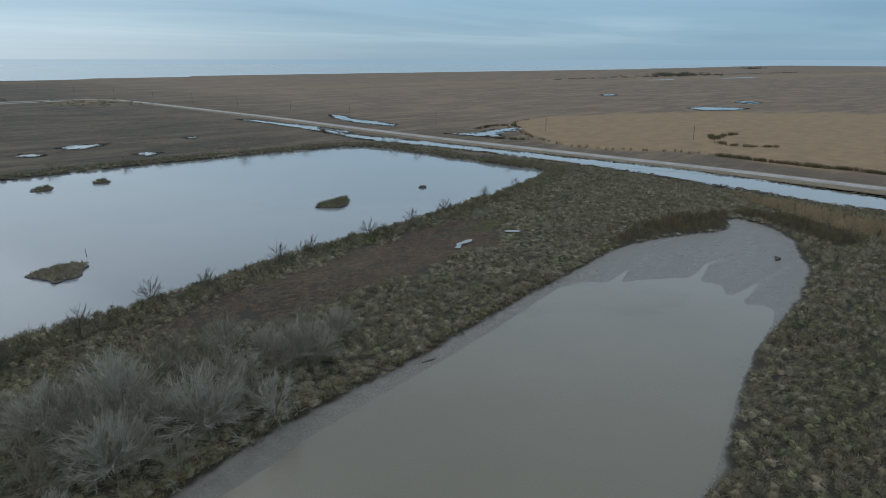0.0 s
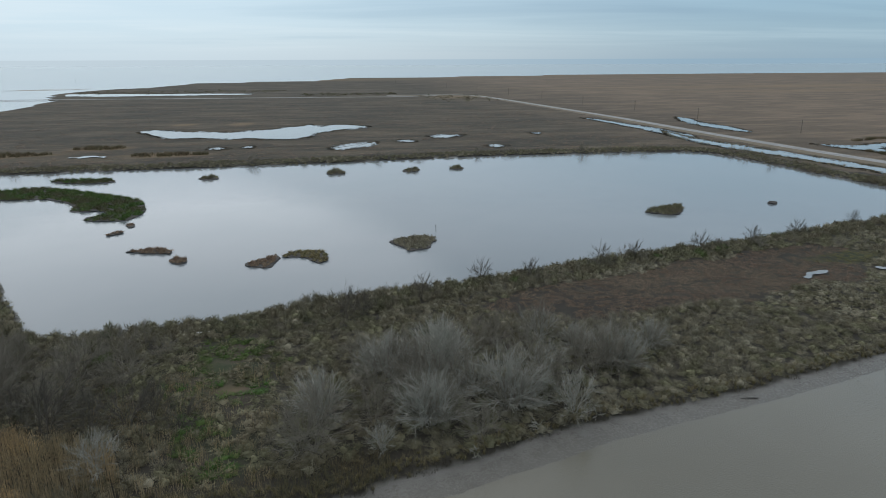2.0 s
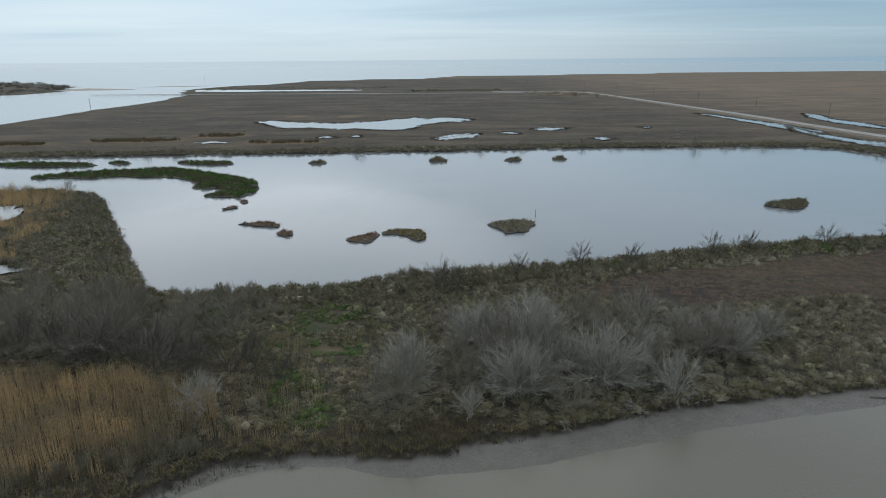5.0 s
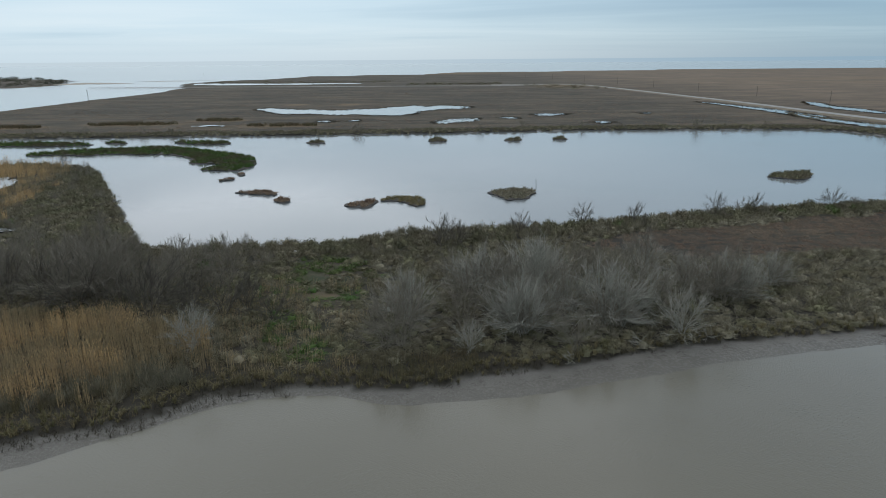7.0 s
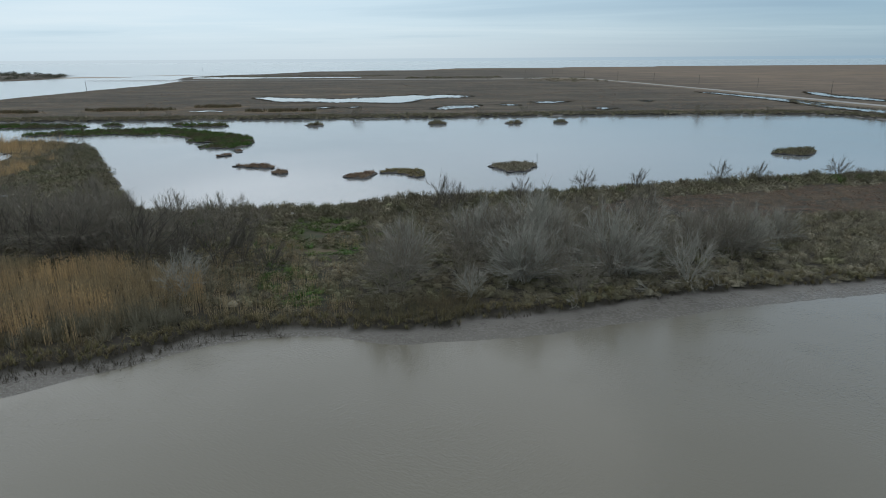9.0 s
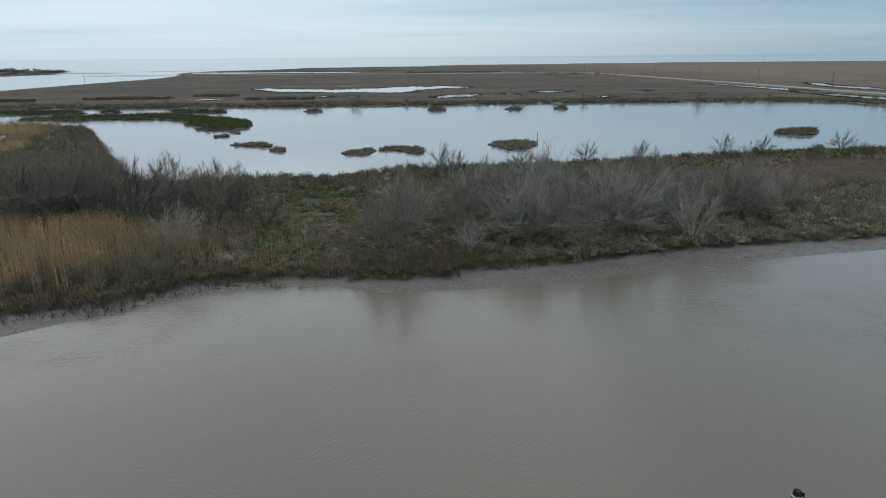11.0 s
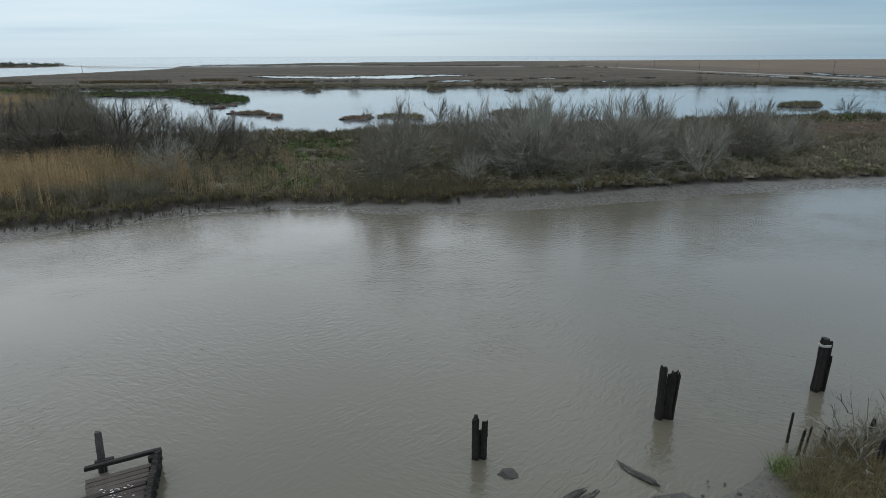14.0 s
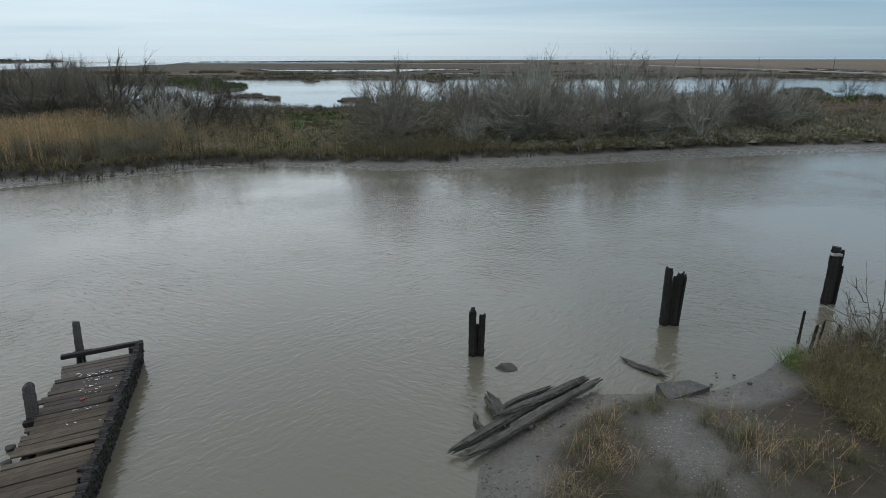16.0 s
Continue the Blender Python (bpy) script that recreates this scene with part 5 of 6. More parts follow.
bush_meshes = [(make_bush(301, 46, 330, 0.9, 0.15, 0.03, M_SHRUB), "rounded olive-green bush rising above the scrub"), (make_bush(302, 46, 330, 0.95, 0.15, 0.03, M_SHRUB), "rounded olive-green bush rising above the scrub"),
               (make_bush(303, 130, 220, 0.85, 0.13, 0.022, M_SHRUB_DRY), "grey-brown twiggy bush rising above the scrub"), (make_bush(304, 46, 300, 0.9, 0.15, 0.03, M_GREEN), "fresh green bush in the scrub"),
               (make_bush(305, 130, 220, 0.8, 0.13, 0.022, M_GREY_BARK), "grey leafless bush beside the pond")]
g = np.random.default_rng(41)
count = 0
while count < 130:
    x, y = (g.uniform(-105, -25), g.uniform(72, 178)) if count < 62 else (g.uniform(-25, 150), g.uniform(80, 150))
    px, py = np.array([x]), np.array([y])
    d = sdist(px, py, POND)[0]
    lim = 30 if count < 62 else 9
    if 0.8 < d < lim and sdist(px, py, RIVER)[0] > 3 and min(sdist(px, py, GOLD_LOW)[0], sdist(px, py, GOLD_LEFT)[0], sdist(px, py, CLEARING)[0]) > 1:
        k = int(g.choice(5, p=[0.27, 0.23, 0.24, 0.06, 0.20]))
        ob = new("bush", bush_meshes[k][0])
        sz = g.uniform(1.9, 3.6)
        ob.matrix_basis = pose(x, y, float(land_height(px, py)[0][0]) - 0.05, 0, 0, g.uniform(0, 360)) @ Matrix.Diagonal((sz, sz, sz * g.uniform(0.65, 0.95), 1))
        tagged(ob, bush_meshes[k][1], "bush", "bushes of the scrub")
        count += 1


# ---- timber pier ----
def box_bm(sx, sy, sz, bevel=0.012, jag=0.0, seed=0):
    """A worn timber with soft edges, its length along x."""
    bm = bmesh.new()
    bmesh.ops.create_cube(bm, size=1.0)
    bmesh.ops.scale(bm, vec=(sx, sy, sz), verts=bm.verts[:])
    long_edges = [e for e in bm.edges if abs(e.verts[0].co.x - e.verts[1].co.x) > sx * 0.5]
    bmesh.ops.subdivide_edges(bm, edges=long_edges, cuts=5)
    for v in bm.verts:
        n = noise.noise_vector(v.co * 2.3 + Vector((seed * 3.7, seed, 0)))
        v.co += Vector((n.x * (jag if abs(v.co.x) > sx * 0.45 else 0), n.y * jag * 0.25, n.z * jag * 0.25))
    bmesh.ops.bevel(bm, geom=[e for e in bm.edges if e.is_boundary is False and e.calc_face_angle(0) > 0.8], offset=bevel, segments=1, affect="EDGES")
    return bm


def stake_bm(radius, height, foot=-1.2, seed=0, sides=12, jag=0.10, lean=(0, 0), taper=0.92):
    """A driven pile: a shaft with grooves worn along the grain and a rotten, unevenly broken head."""
    bm = bmesh.new()
    g = random.Random(seed)
    groove = [g.choice((0.80, 0.95, 1.0, 1.04)) * g.uniform(0.95, 1.05) for _ in range(sides)]
    p1, p2, deep = g.uniform(0, TAU), g.uniform(0, TAU), g.randrange(sides)
    head = [jag * (0.45 * math.sin(TAU * i / sides + p1) + 0.30 * math.sin(2 * TAU * i / sides + p2) + 0.35 * g.uniform(-1, 0.5)) for i in range(sides)]
    head[deep] -= jag * 1.3
    levels = [foot, 0.0] + [height * q for q in (0.06, 0.13, 0.2, 0.28, 0.37, 0.46, 0.55, 0.64, 0.72, 0.8, 0.87, 0.94, 1.0)]
    rings = []
    for k, z in enumerate(levels):
        up = max(z, 0) / height
        ring = []
        for i in range(sides):
            a = TAU * i / sides
            r = radius * (1 - (1 - taper) * up) * groove[i] * (1 + 0.07 * g.uniform(-1, 1)) * (1.07 if 0.02 < up < 0.16 else 1.0) * (0.86 if k == len(levels) - 1 else 1.0)
            ring.append(bm.verts.new((math.cos(a) * r + lean[0] * z, math.sin(a) * r + lean[1] * z, z + head[i] * max(0.0, (up - 0.7) / 0.3) ** 2)))
        rings.append(ring)
    for a, b in zip(rings, rings[1:]):
        for i in range(sides):
            bm.faces.new((a[i], a[(i + 1) % sides], b[(i + 1) % sides], b[i]))
    c = bm.verts.new((lean[0] * height, lean[1] * height, height - jag * 0.55))
    for i in range(sides):
        bm.faces.new((rings[-1][i], rings[-1][(i + 1) % sides], c))
    return bm


PIER_A = math.degrees(math.atan2(-0.961, 0.276))     # heading from the outer end to the shore
pier = thing("pier", pose(-9.1, 17.1, 0, 0, 0, PIER_A), "old weathered timber pier with uneven planks", "pier")
DECK, LONG, WIDE = 0.50, 13.0, 1.72                   # local x runs to the shore, local y to the west side is negative
SKEW = 11.0


def pier_part(name, bm, mat, m, label=""):
    ob = part(name, bm, mat, pier, label)
    ob.matrix_basis = m
    return ob


def rotten_bm(length, sy, sz, seed):
    """A decayed beam, lumpy and eaten away, crusted along its side."""
    bm = bmesh.new()
    bmesh.ops.create_cube(bm, size=1.0)
    bmesh.ops.scale(bm, vec=(length, sy, sz), verts=bm.verts[:])
    bmesh.ops.subdivide_edges(bm, edges=[e for e in bm.edges if abs(e.verts[0].co.x - e.verts[1].co.x) > 1], cuts=260)
    bmesh.ops.subdivide_edges(bm, edges=[e for e in bm.edges if abs(e.verts[0].co.z - e.verts[1].co.z) > sz * 0.5], cuts=5)
    for v in bm.verts:
        n = noise.noise_vector(Vector((v.co.x * 5 + seed, v.co.y * 9, v.co.z * 9)))
        f = noise.noise_vector(Vector((v.co.x * 16, v.co.y * 20 + seed, v.co.z * 20)))
        c = noise.noise_vector(Vector((v.co.x * 34 + seed, v.co.y * 30, v.co.z * 30)))
        v.co += Vector((c.x * 0.02, n.y * 0.05 + f.y * 0.045 + c.y * 0.035, n.z * 0.05 + f.z * 0.05 + c.z * 0.03))
    return bm


pier_part("side_beam", rotten_bm(LONG, 0.17, 0.30, 1), M_OLD_TIMBER, pose(LONG / 2, 0.0, 0.53), "black rotten beam along the pier's edge")
pier_part("crusted_wall", rotten_bm(LONG, 0.14, 0.52, 7), M_OLD_TIMBER, pose(LONG / 2, -0.02, 0.14), "dark crusted timber wall below the deck")
pier_part("stringer", box_bm(LONG - 0.6, 0.16, 0.24, 0.02, 0.03, 3), M_OLD_TIMBER, pose(LONG / 2 + 0.5, -WIDE * 0.55, DECK - 0.17))
pier_part("stringer", box_bm(LONG - 0.8, 0.16, 0.24, 0.02, 0.03, 4), M_OLD_TIMBER, pose(LONG / 2 + 0.6, -WIDE * 0.92, DECK - 0.17))
pier_part("end_beam", box_bm(2.1, 0.15, 0.13, 0.02, 0.04, 5), M_OLD_TIMBER, pose(0.22, -1.02, 0.62, 0, 0, -90 + SKEW), "loose dark beam across the pier's outer end")
pier_part("cross_beam", box_bm(1.9, 0.2, 0.2, 0.02, 0.04, 6), M_OLD_TIMBER, pose(0.5, -0.95, DECK - 0.3, 0, 0, -90 + SKEW))
plank_meshes = []
for k in range(5):
    bm = box_bm(WIDE + 0.12 * (k % 3), 0.196, 0.05, 0.008, 0.03, 10 + k)
    me = bpy.data.meshes.new("plank")
    bm.to_mesh(me)
    bm.free()
    me.materials.append(M_PLANK)
    brown = me.copy()
    brown.materials.clear()
    brown.materials.append(M_PLANK_BROWN)
    plank_meshes.append((me, brown))
g = random.Random(5)
u = 0.62
k = 0
while u < LONG - 0.2:
    if not 4.95 < u < 5.13:
        ob = new("plank", plank_meshes[g.randrange(5)][1 if g.random() < (u - 1.8) / 2.4 else 0])
        ob.parent = pier
        ob.matrix_basis = pose(u + 0.16, -WIDE / 2 - 0.07 + g.uniform(-0.14, 0.05), DECK + g.uniform(-0.008, 0.016), g.uniform(-1.2, 1.2), g.uniform(-0.7, 0.7), -90 + SKEW + g.uniform(-1.0, 1.0))
    u += 0.212
    k += 1
for (x, y, h, r, s) in ((-0.28, -1.74, 1.26, 0.125, 31), (3.5, -1.92, 1.22, 0.15, 32), (8.6, -2.0, 1.0, 0.15, 33)):
    ob = pier_part("piling", stake_bm(r, h + 0.12, -1.2, s, 12, 0.10 if s > 31 else 0.03, (-0.06, 0.02)), M_DRIFT, pose(x, y, 0), "grey weathered piling with a dark wet foot")
    part("wet_foot", stake_bm(r * 1.06, 0.42, -1.2, s + 5, 12, 0.08, (-0.06, 0.02)), M_OLD_TIMBER, ob, "black wet lower piling")
    pier_part("bracket", box_bm(0.55, 0.16, 0.15, 0.02, 0.04, s), M_OLD_TIMBER, pose(x + 0.12, y + 0.12, 0.42, 0, 0, -90 + SKEW))
for x in (0.3, 3.2, 6.2, 9.2):
    pier_part("piling", stake_bm(0.14, 0.62, -1.2, int(x * 9), 10, 0.02), M_OLD_TIMBER, pose(x, -0.16, 0))


def splat_bm(r, seed):
    bm = bmesh.new()
    g = random.Random(seed)
    vs = [bm.verts.new((math.cos(TAU * i / 9) * r * g.uniform(0.5, 1.3), math.sin(TAU * i / 9) * r * 0.35 * g.uniform(0.4, 1.3), 0.002 * g.random())) for i in range(9)]
    f = bm.faces.new(vs)
    ex = bmesh.ops.extrude_face_region(bm, geom=[f])
    bmesh.ops.translate(bm, verts=[v for v in ex["geom"] if isinstance(v, bmesh.types.BMVert)], vec=(0, 0, 0.004))
    return bm


for i in range(46):
    x = g.choice((1.35, 1.5, 1.65, 1.8, 2.1, 2.3, 2.5, 3.3, 4.0)) + g.uniform(-0.06, 0.06)
    pier_part("dropping", splat_bm(g.uniform(0.015, 0.075) * g.uniform(0.6, 1.0), i), M_WHITE, pose(x + 0.2, -0.85 + g.gauss(0, 0.24), DECK + 0.043, 0, 0, g.uniform(55, 115)), "white bird dropping")
bm = bmesh.new()
bmesh.ops.create_cone(bm, cap_ends=True, segments=12, radius1=0.03, radius2=0.024, depth=0.12)
cup = part("plastic_cup", bm, M_ORANGE)
cup.matrix_basis = pose(-9.1, 17.1, 0, 0, 0, PIER_A) @ pose(3.05, -0.9, DECK + 0.065, 90, 0, 30)
tagged(cup, "small red plastic cup lying on the pier", "cup")
bm = bmesh.new()
bmesh.ops.create_cone(bm, cap_ends=True, segments=12, radius1=0.05, radius2=0.05, depth=2.0)
bmesh.ops.bevel(bm, geom=[e for e in bm.edges if e.calc_face_angle(0) > 0.8], offset=0.008, segments=1, affect="EDGES")
pipe = part("white_pipe", bm, M_WHITE)
pipe.matrix_basis = pose(-9.4, 10.7, 0.1)
tagged(pipe, "white plastic pipe standing in mud beside the pier", "pipe")


# ---- broken piles in the river ----
def pile_group(x, y, pieces, label):
    ob = thing("mooring_pile", pose(x, y, 0), label, "pile", "broken piles in the river")
    for dx, dy, r, h, lean, s in pieces:
        p = part("post", stake_bm(r, h, -1.5, s, 14, 0.03 if s == 46 else 0.11, lean, 0.93), M_OLD_TIMBER, ob)
        p.matrix_basis = pose(dx, dy, 0)
    return ob


pile_group(1.2, 17.4, [(-0.13, 0, 0.125, 1.56, (-0.01, 0), 41), (0.13, 0.03, 0.115, 1.40, (0.03, 0), 42), (0.0, 0.08, 0.07, 1.02, (0.0, 0), 40)], "blackened double timber pile with a split head in shallow water")
pile_group(8.05, 19.7, [(-0.19, 0, 0.145, 2.10, (0.0, 0), 43), (0.04, 0.05, 0.10, 1.78, (0.02, 0), 48), (0.17, 0.0, 0.13, 1.92, (0.03, 0), 44), (0.27, -0.08, 0.05, 1.86, (0.05, 0), 45), (0.31, 0.10, 0.045, 1.66, (0.05, 0), 49)], "tall black broken timber pile standing in the river")
p3 = pile_group(14.7, 21.6, [(-0.02, 0, 0.185, 2.25, (0.012, 0.01), 46), (0.20, 0.05, 0.10, 2.08, (0.035, 0.01), 47), (0.27, -0.06, 0.05, 1.5, (0.04, 0.01), 39)], "leaning black timber pile wrapped with pale rope")
bm = bmesh.new()
for k in range(3):
    a = [bm.verts.new((math.cos(TAU * i / 16) * 0.205, math.sin(TAU * i / 16) * 0.205, k * 0.035 + 0.02 * math.sin(3 * TAU * i / 16))) for i in range(16)]
    b = [bm.verts.new((v.co.x * 1.09, v.co.y * 1.09, v.co.z + 0.022)) for v in a]
    c = [bm.verts.new((v.co.x, v.co.y, v.co.z + 0.044)) for v in a]
    for r0, r1 in ((a, b), (b, c)):
        for i in range(16):
            bm.faces.new((r0[i], r0[(i + 1) % 16], r1[(i + 1) % 16], r1[i]))
part("rope", bm, M_ROPE, p3, "pale frayed rope round the pile").matrix_basis = pose(0.02, 0.02, 1.92, 0, 4, 0)
for x, y, r, h, lean, s in ((11.75, 18.2, 0.045, 1.15, (0.03, 0), 51), (11.65, 17.4, 0.05, 1.0, (0.10, 0), 52), (11.85, 17.4, 0.05, 1.15, (0.09, 0), 53), (12.75, 17.9, 0.08, 0.8, (0.1, 0), 54), (13.9, 17.6, 0.07, 1.3, (0.16, 0), 55), (14.2, 17.2, 0.06, 1.0, (0.1, 0.1), 56), (13.3, 16.2, 0.10, 1.5, (0.12, 0), 57)):
    st = part("wooden_stake", stake_bm(r, h, -1.0, s, 8, 0.06, lean), M_OLD_TIMBER)
    st.matrix_basis = pose(x, y, 0)
    tagged(st, "thin dark wooden stake standing in the shallows", "stake", "stakes by the bank")


# ---- wreckage on the mud of the near point ----
def log_bm(length, r, seed, bend=0.07, split=0.38):
    """A weathered trunk or beam: ridged along its length, splintered at the ends."""
    bm = bmesh.new()
    g = random.Random(seed)
    n, sides = 18, 14
    rings = []
    prof = [1 + 0.34 * g.uniform(-1, 1) for _ in range(sides)]
    for k in range(n + 1):
        s = k / n
        end = 1 - 0.45 * max(0, abs(s - 0.5) * 2 - 0.86) / 0.14
        cy, cz = bend * math.sin(s * 3.1 + seed), 0.3 * bend * math.sin(s * 5 + seed)
        rings.append([bm.verts.new((s * length - length / 2 + (g.uniform(-split, split) if k in (0, n) else 0), cy + math.cos(TAU * i / sides) * r * prof[i] * end * (1 + 0.10 * g.uniform(-1, 1)),
                                    cz + math.sin(TAU * i / sides) * r * 0.8 * prof[i] * end)) for i in range(sides)])
    for a, b in zip(rings, rings[1:]):
        for i in range(sides):
            bm.faces.new((a[i], b[i], b[(i + 1) % sides], a[(i + 1) % sides]))
    for ring in (rings[0], rings[-1]):
        c = bm.verts.new(sum((v.co for v in ring), Vector()) / sides)
        for i in range(sides):
            bm.faces.new((ring[i], ring[(i + 1) % sides], c))
    bmesh.ops.recalc_face_normals(bm, faces=bm.faces[:])
    return bm


def lay_log(a, b, r, z, seed, label, tilt=0.0):
    dx, dy = b[0] - a[0], b[1] - a[1]
    ob = part("driftwood_beam", log_bm(math.hypot(dx, dy), r, seed), M_DRIFT)
    ob.matrix_basis = pose((a[0] + b[0]) / 2, (a[1] + b[1]) / 2, z, 0, tilt, math.degrees(math.atan2(dy, dx)))
    return tagged(ob, label, "driftwood", "wreckage on the mud")


lay_log((0.75, 12.15), (4.55, 15.35), 0.115, 0.20, 61, "long grey weathered timber lying on the mud")
lay_log((0.45, 12.40), (4.2, 15.55), 0.115, 0.18, 62, "split grey timber lying half in the water")
lay_log((1.7, 13.5), (4.0, 15.35), 0.08, 0.34, 65, "splintered plank wedged between two timbers")
lay_log((1.6, 14.0), (3.0, 15.15), 0.08, 0.12, 63, "thin splintered plank beside the long timber")
lay_log((1.35, 14.5), (1.75, 13.45), 0.17, 0.14, 64, "stump of dark rotten timber in the mud")
lay_log((1.0, 13.9), (1.1, 13.3), 0.07, 0.06, 66, "short broken stick of dark timber in the mud")
lay_log((5.85, 16.95), (6.5, 16.0), 0.095, 0.03, 67, "mossy log lying in the shallows")
bm = bmesh.new()
low = [bm.verts.new((x, y, z)) for x, y, z in ((-0.66, -0.42, -0.25), (0.84, 0.06, -0.2), (0.42, 0.40, -0.2), (-0.60, 0.36, -0.2))]
top = [bm.verts.new((x, y, z)) for x, y, z in ((-0.66, -0.42, 0.06), (0.84, 0.06, 0.05), (0.42, 0.40, 0.09), (-0.60, 0.36, 0.10))]
bm.faces.new(top)
for i in range(4):
    bm.faces.new((low[i], low[(i + 1) % 4], top[(i + 1) % 4], top[i]))
bmesh.ops.subdivide_edges(bm, edges=bm.edges[:], cuts=3, use_grid_fill=True)
for v in bm.verts:
    v.co += noise.noise_vector(v.co * 6) * 0.012
bmesh.ops.recalc_face_normals(bm, faces=bm.faces[:])
slab = part("concrete_slab", bm, M_CONCRETE)
slab.matrix_basis = pose(6.75, 14.95, 0.12, 3, 0, 8)
tagged(slab, "broken grey concrete slab tilted in the shallows", "slab")


def rock_bm(r, seed, flat=0.5):
    bm = bmesh.new()
    bmesh.ops.create_icosphere(bm, subdivisions=2, radius=r)
    for v in bm.verts:
        v.co += noise.noise_vector(v.co * (1.6 / r) + Vector((seed * 5.1, 0, seed))) * r * 0.35
        v.co.z *= flat
    return bm


def put_rock(x, y, r, seed, z=0.0, label="dark wet rock at the water's edge", group="rocks"):
    ob = part("rock", rock_bm(r, seed), M_ROCK)
    ob.matrix_basis = pose(x, y, z, 0, 0, seed * 40)
    return tagged(ob, label, "rock", group)


put_rock(2.05, 16.6, 0.34, 1, -0.06)
g = random.Random(8)
for i in range(16):
    put_rock(g.uniform(7.6, 10.2), g.uniform(14.3, 16.2), g.uniform(0.03, 0.08), 10 + i, 0.05, "small dark clod on the wet mud", "clods on the mud")
for i in range(9):
    put_rock(g.uniform(2.0, 5.0), g.uniform(11.0, 14.2), g.uniform(0.03, 0.08), 30 + i, 0.17, "small dark clod on the wet mud", "clods on the mud")
for i, (x, y) in enumerate(((-10.2, 12.6), (-10.6, 12.2), (-9.9, 12.0), (-11.2, 12.4))):
    put_rock(x, y, 0.12, 50 + i, 0.05, "small dark stone beside the pier", "clods on the mud")
put_rock(129, 165.5, 1.4, 60, 0.05, "dark low rock breaking the pond's surface")
for i in range(20):
    t = i / 19
    put_rock(207.5 - 3 * t + g.uniform(-1.2, 1.2), 128 - 44 * t + g.uniform(-1, 1), g.uniform(0.5, 1.1), 70 + i, 0.75, "dark boulder at the canal's edge", "boulders along the canal")

# shells and pebbles on the bare ground of the point
gx, gy = spread(2.2, 8.2, 9.2, 15.2, 0.075, 77)
m = (np.exp(-(((gx - 5.9) / 1.2) ** 2 + ((gy - 11.8) / 1.6) ** 2)) + 0.35 * (vnoise(gx, gy, 0.5, 78) - 0.5) > 0.45) & (rng.uniform(0, 1, len(gx)) < 0.8)
gx, gy = gx[m], gy[m]
pebble = bmesh.new()
bmesh.ops.create_icosphere(pebble, subdivisions=1, radius=0.5)
pv = np.array([v.co[:] for v in pebble.verts]) * np.array([1, 1, 0.4])
pf = np.array([[v.index for v in f.verts] for f in pebble.faces])
pebble.free()
s = rng.uniform(0.010, 0.020, len(gx)) * rng.uniform(0.6, 2.4, len(gx)) ** 1.3
M_SHELL = plant_material("shell_and_pebbles", [(0.34, 0.325, 0.30), (0.14, 0.132, 0.12), (0.22, 0.21, 0.195)], 1.5, 0.7)
scatter("shell_gravel", [(pv, pf)], gx, gy, s, s, M_SHELL, "pale shells and pebbles strewn on bare ground", "gravel", sink=0.0, seed=30)

# grass and reeds on the near point
spots = [(2.7, 10.4), (2.9, 11.2), (3.2, 11.9), (3.5, 12.5), (3.9, 12.9), (4.4, 13.2), (5.0, 13.6), (5.6, 13.9), (3.4, 10.8), (4.0, 11.6), (6.4, 12.8), (6.7, 12.3), (7.0, 11.9),
         (6.9, 11.7), (7.6, 11.4), (8.3, 11.6), (5.0, 10.6), (6.0, 10.4), (7.0, 10.6), (8.0, 10.6), (9.0, 11.2), (9.9, 12.2)]
REP = 13
gx = np.array([p[0] for p in spots for _ in range(REP)]) + rng.normal(0, 0.36, len(spots) * REP)
gy = np.array([p[1] for p in spots for _ in range(REP)]) + rng.normal(0, 0.36, len(spots) * REP)
open_ground = (np.exp(-(((gx - 5.7) / 0.75) ** 2 + ((gy - 11.9) / 1.3) ** 2)) < 0.45) & (sdist(gx, gy, RIVER) > -0.15)
gx, gy = gx[open_ground], gy[open_ground]
M_POINT = plant_material("point_grass", [(0.064, 0.076, 0.030), (0.150, 0.128, 0.066), (0.090, 0.084, 0.044)], 0.7)
M_DEAD = plant_material("dead_grass", [(0.105, 0.078, 0.050), (0.200, 0.160, 0.105), (0.075, 0.060, 0.040)], 0.7)
fine_grass = [grass_shape(30, s, 0.75, 0.007) for s in (91, 92, 93, 94)]
pick = rng.uniform(0, 1, len(gx)) + np.where(gx < 4.5, -0.25, 0.1)
for lo, hi, name, mat, label, sd in ((0.42, 9, "point_grass", M_POINT, "straggling olive and straw grass on the near point", 31), (-0.05, 0.42, "dead_grass", M_DEAD, "dead brown grass on the near point", 32), (-9, -0.05, "straw_grass", M_REED_DULL, "bleached straw grass on the near point", 36)):
    m = (pick >= lo) & (pick < hi)
    scatter(name, fine_grass, gx[m], gy[m], rng.uniform(0.5, 0.9, m.sum()), rng.uniform(0.2, 0.62, m.sum()), mat, label, "grass", seed=sd)
# bleached seed stalks standing out of the grass
sx = np.array([p[0] for p in spots for _ in range(4)]) + rng.normal(0, 0.4, len(spots) * 4)
sy = np.array([p[1] for p in spots for _ in range(4)]) + rng.normal(0, 0.4, len(spots) * 4)
m = (sx > 6.2) | (sx < 4.2)
scatter("seed_stalks", [reed_shape(5, s, 0.34, 0.22, True, 0.008) for s in (111, 112, 113)], sx[m], sy[m], np.full(m.sum(), 1.0), rng.uniform(0.5, 1.0, m.sum()), M_REED, "bleached seed stalks standing out of the near grass", "stalks", seed=37)
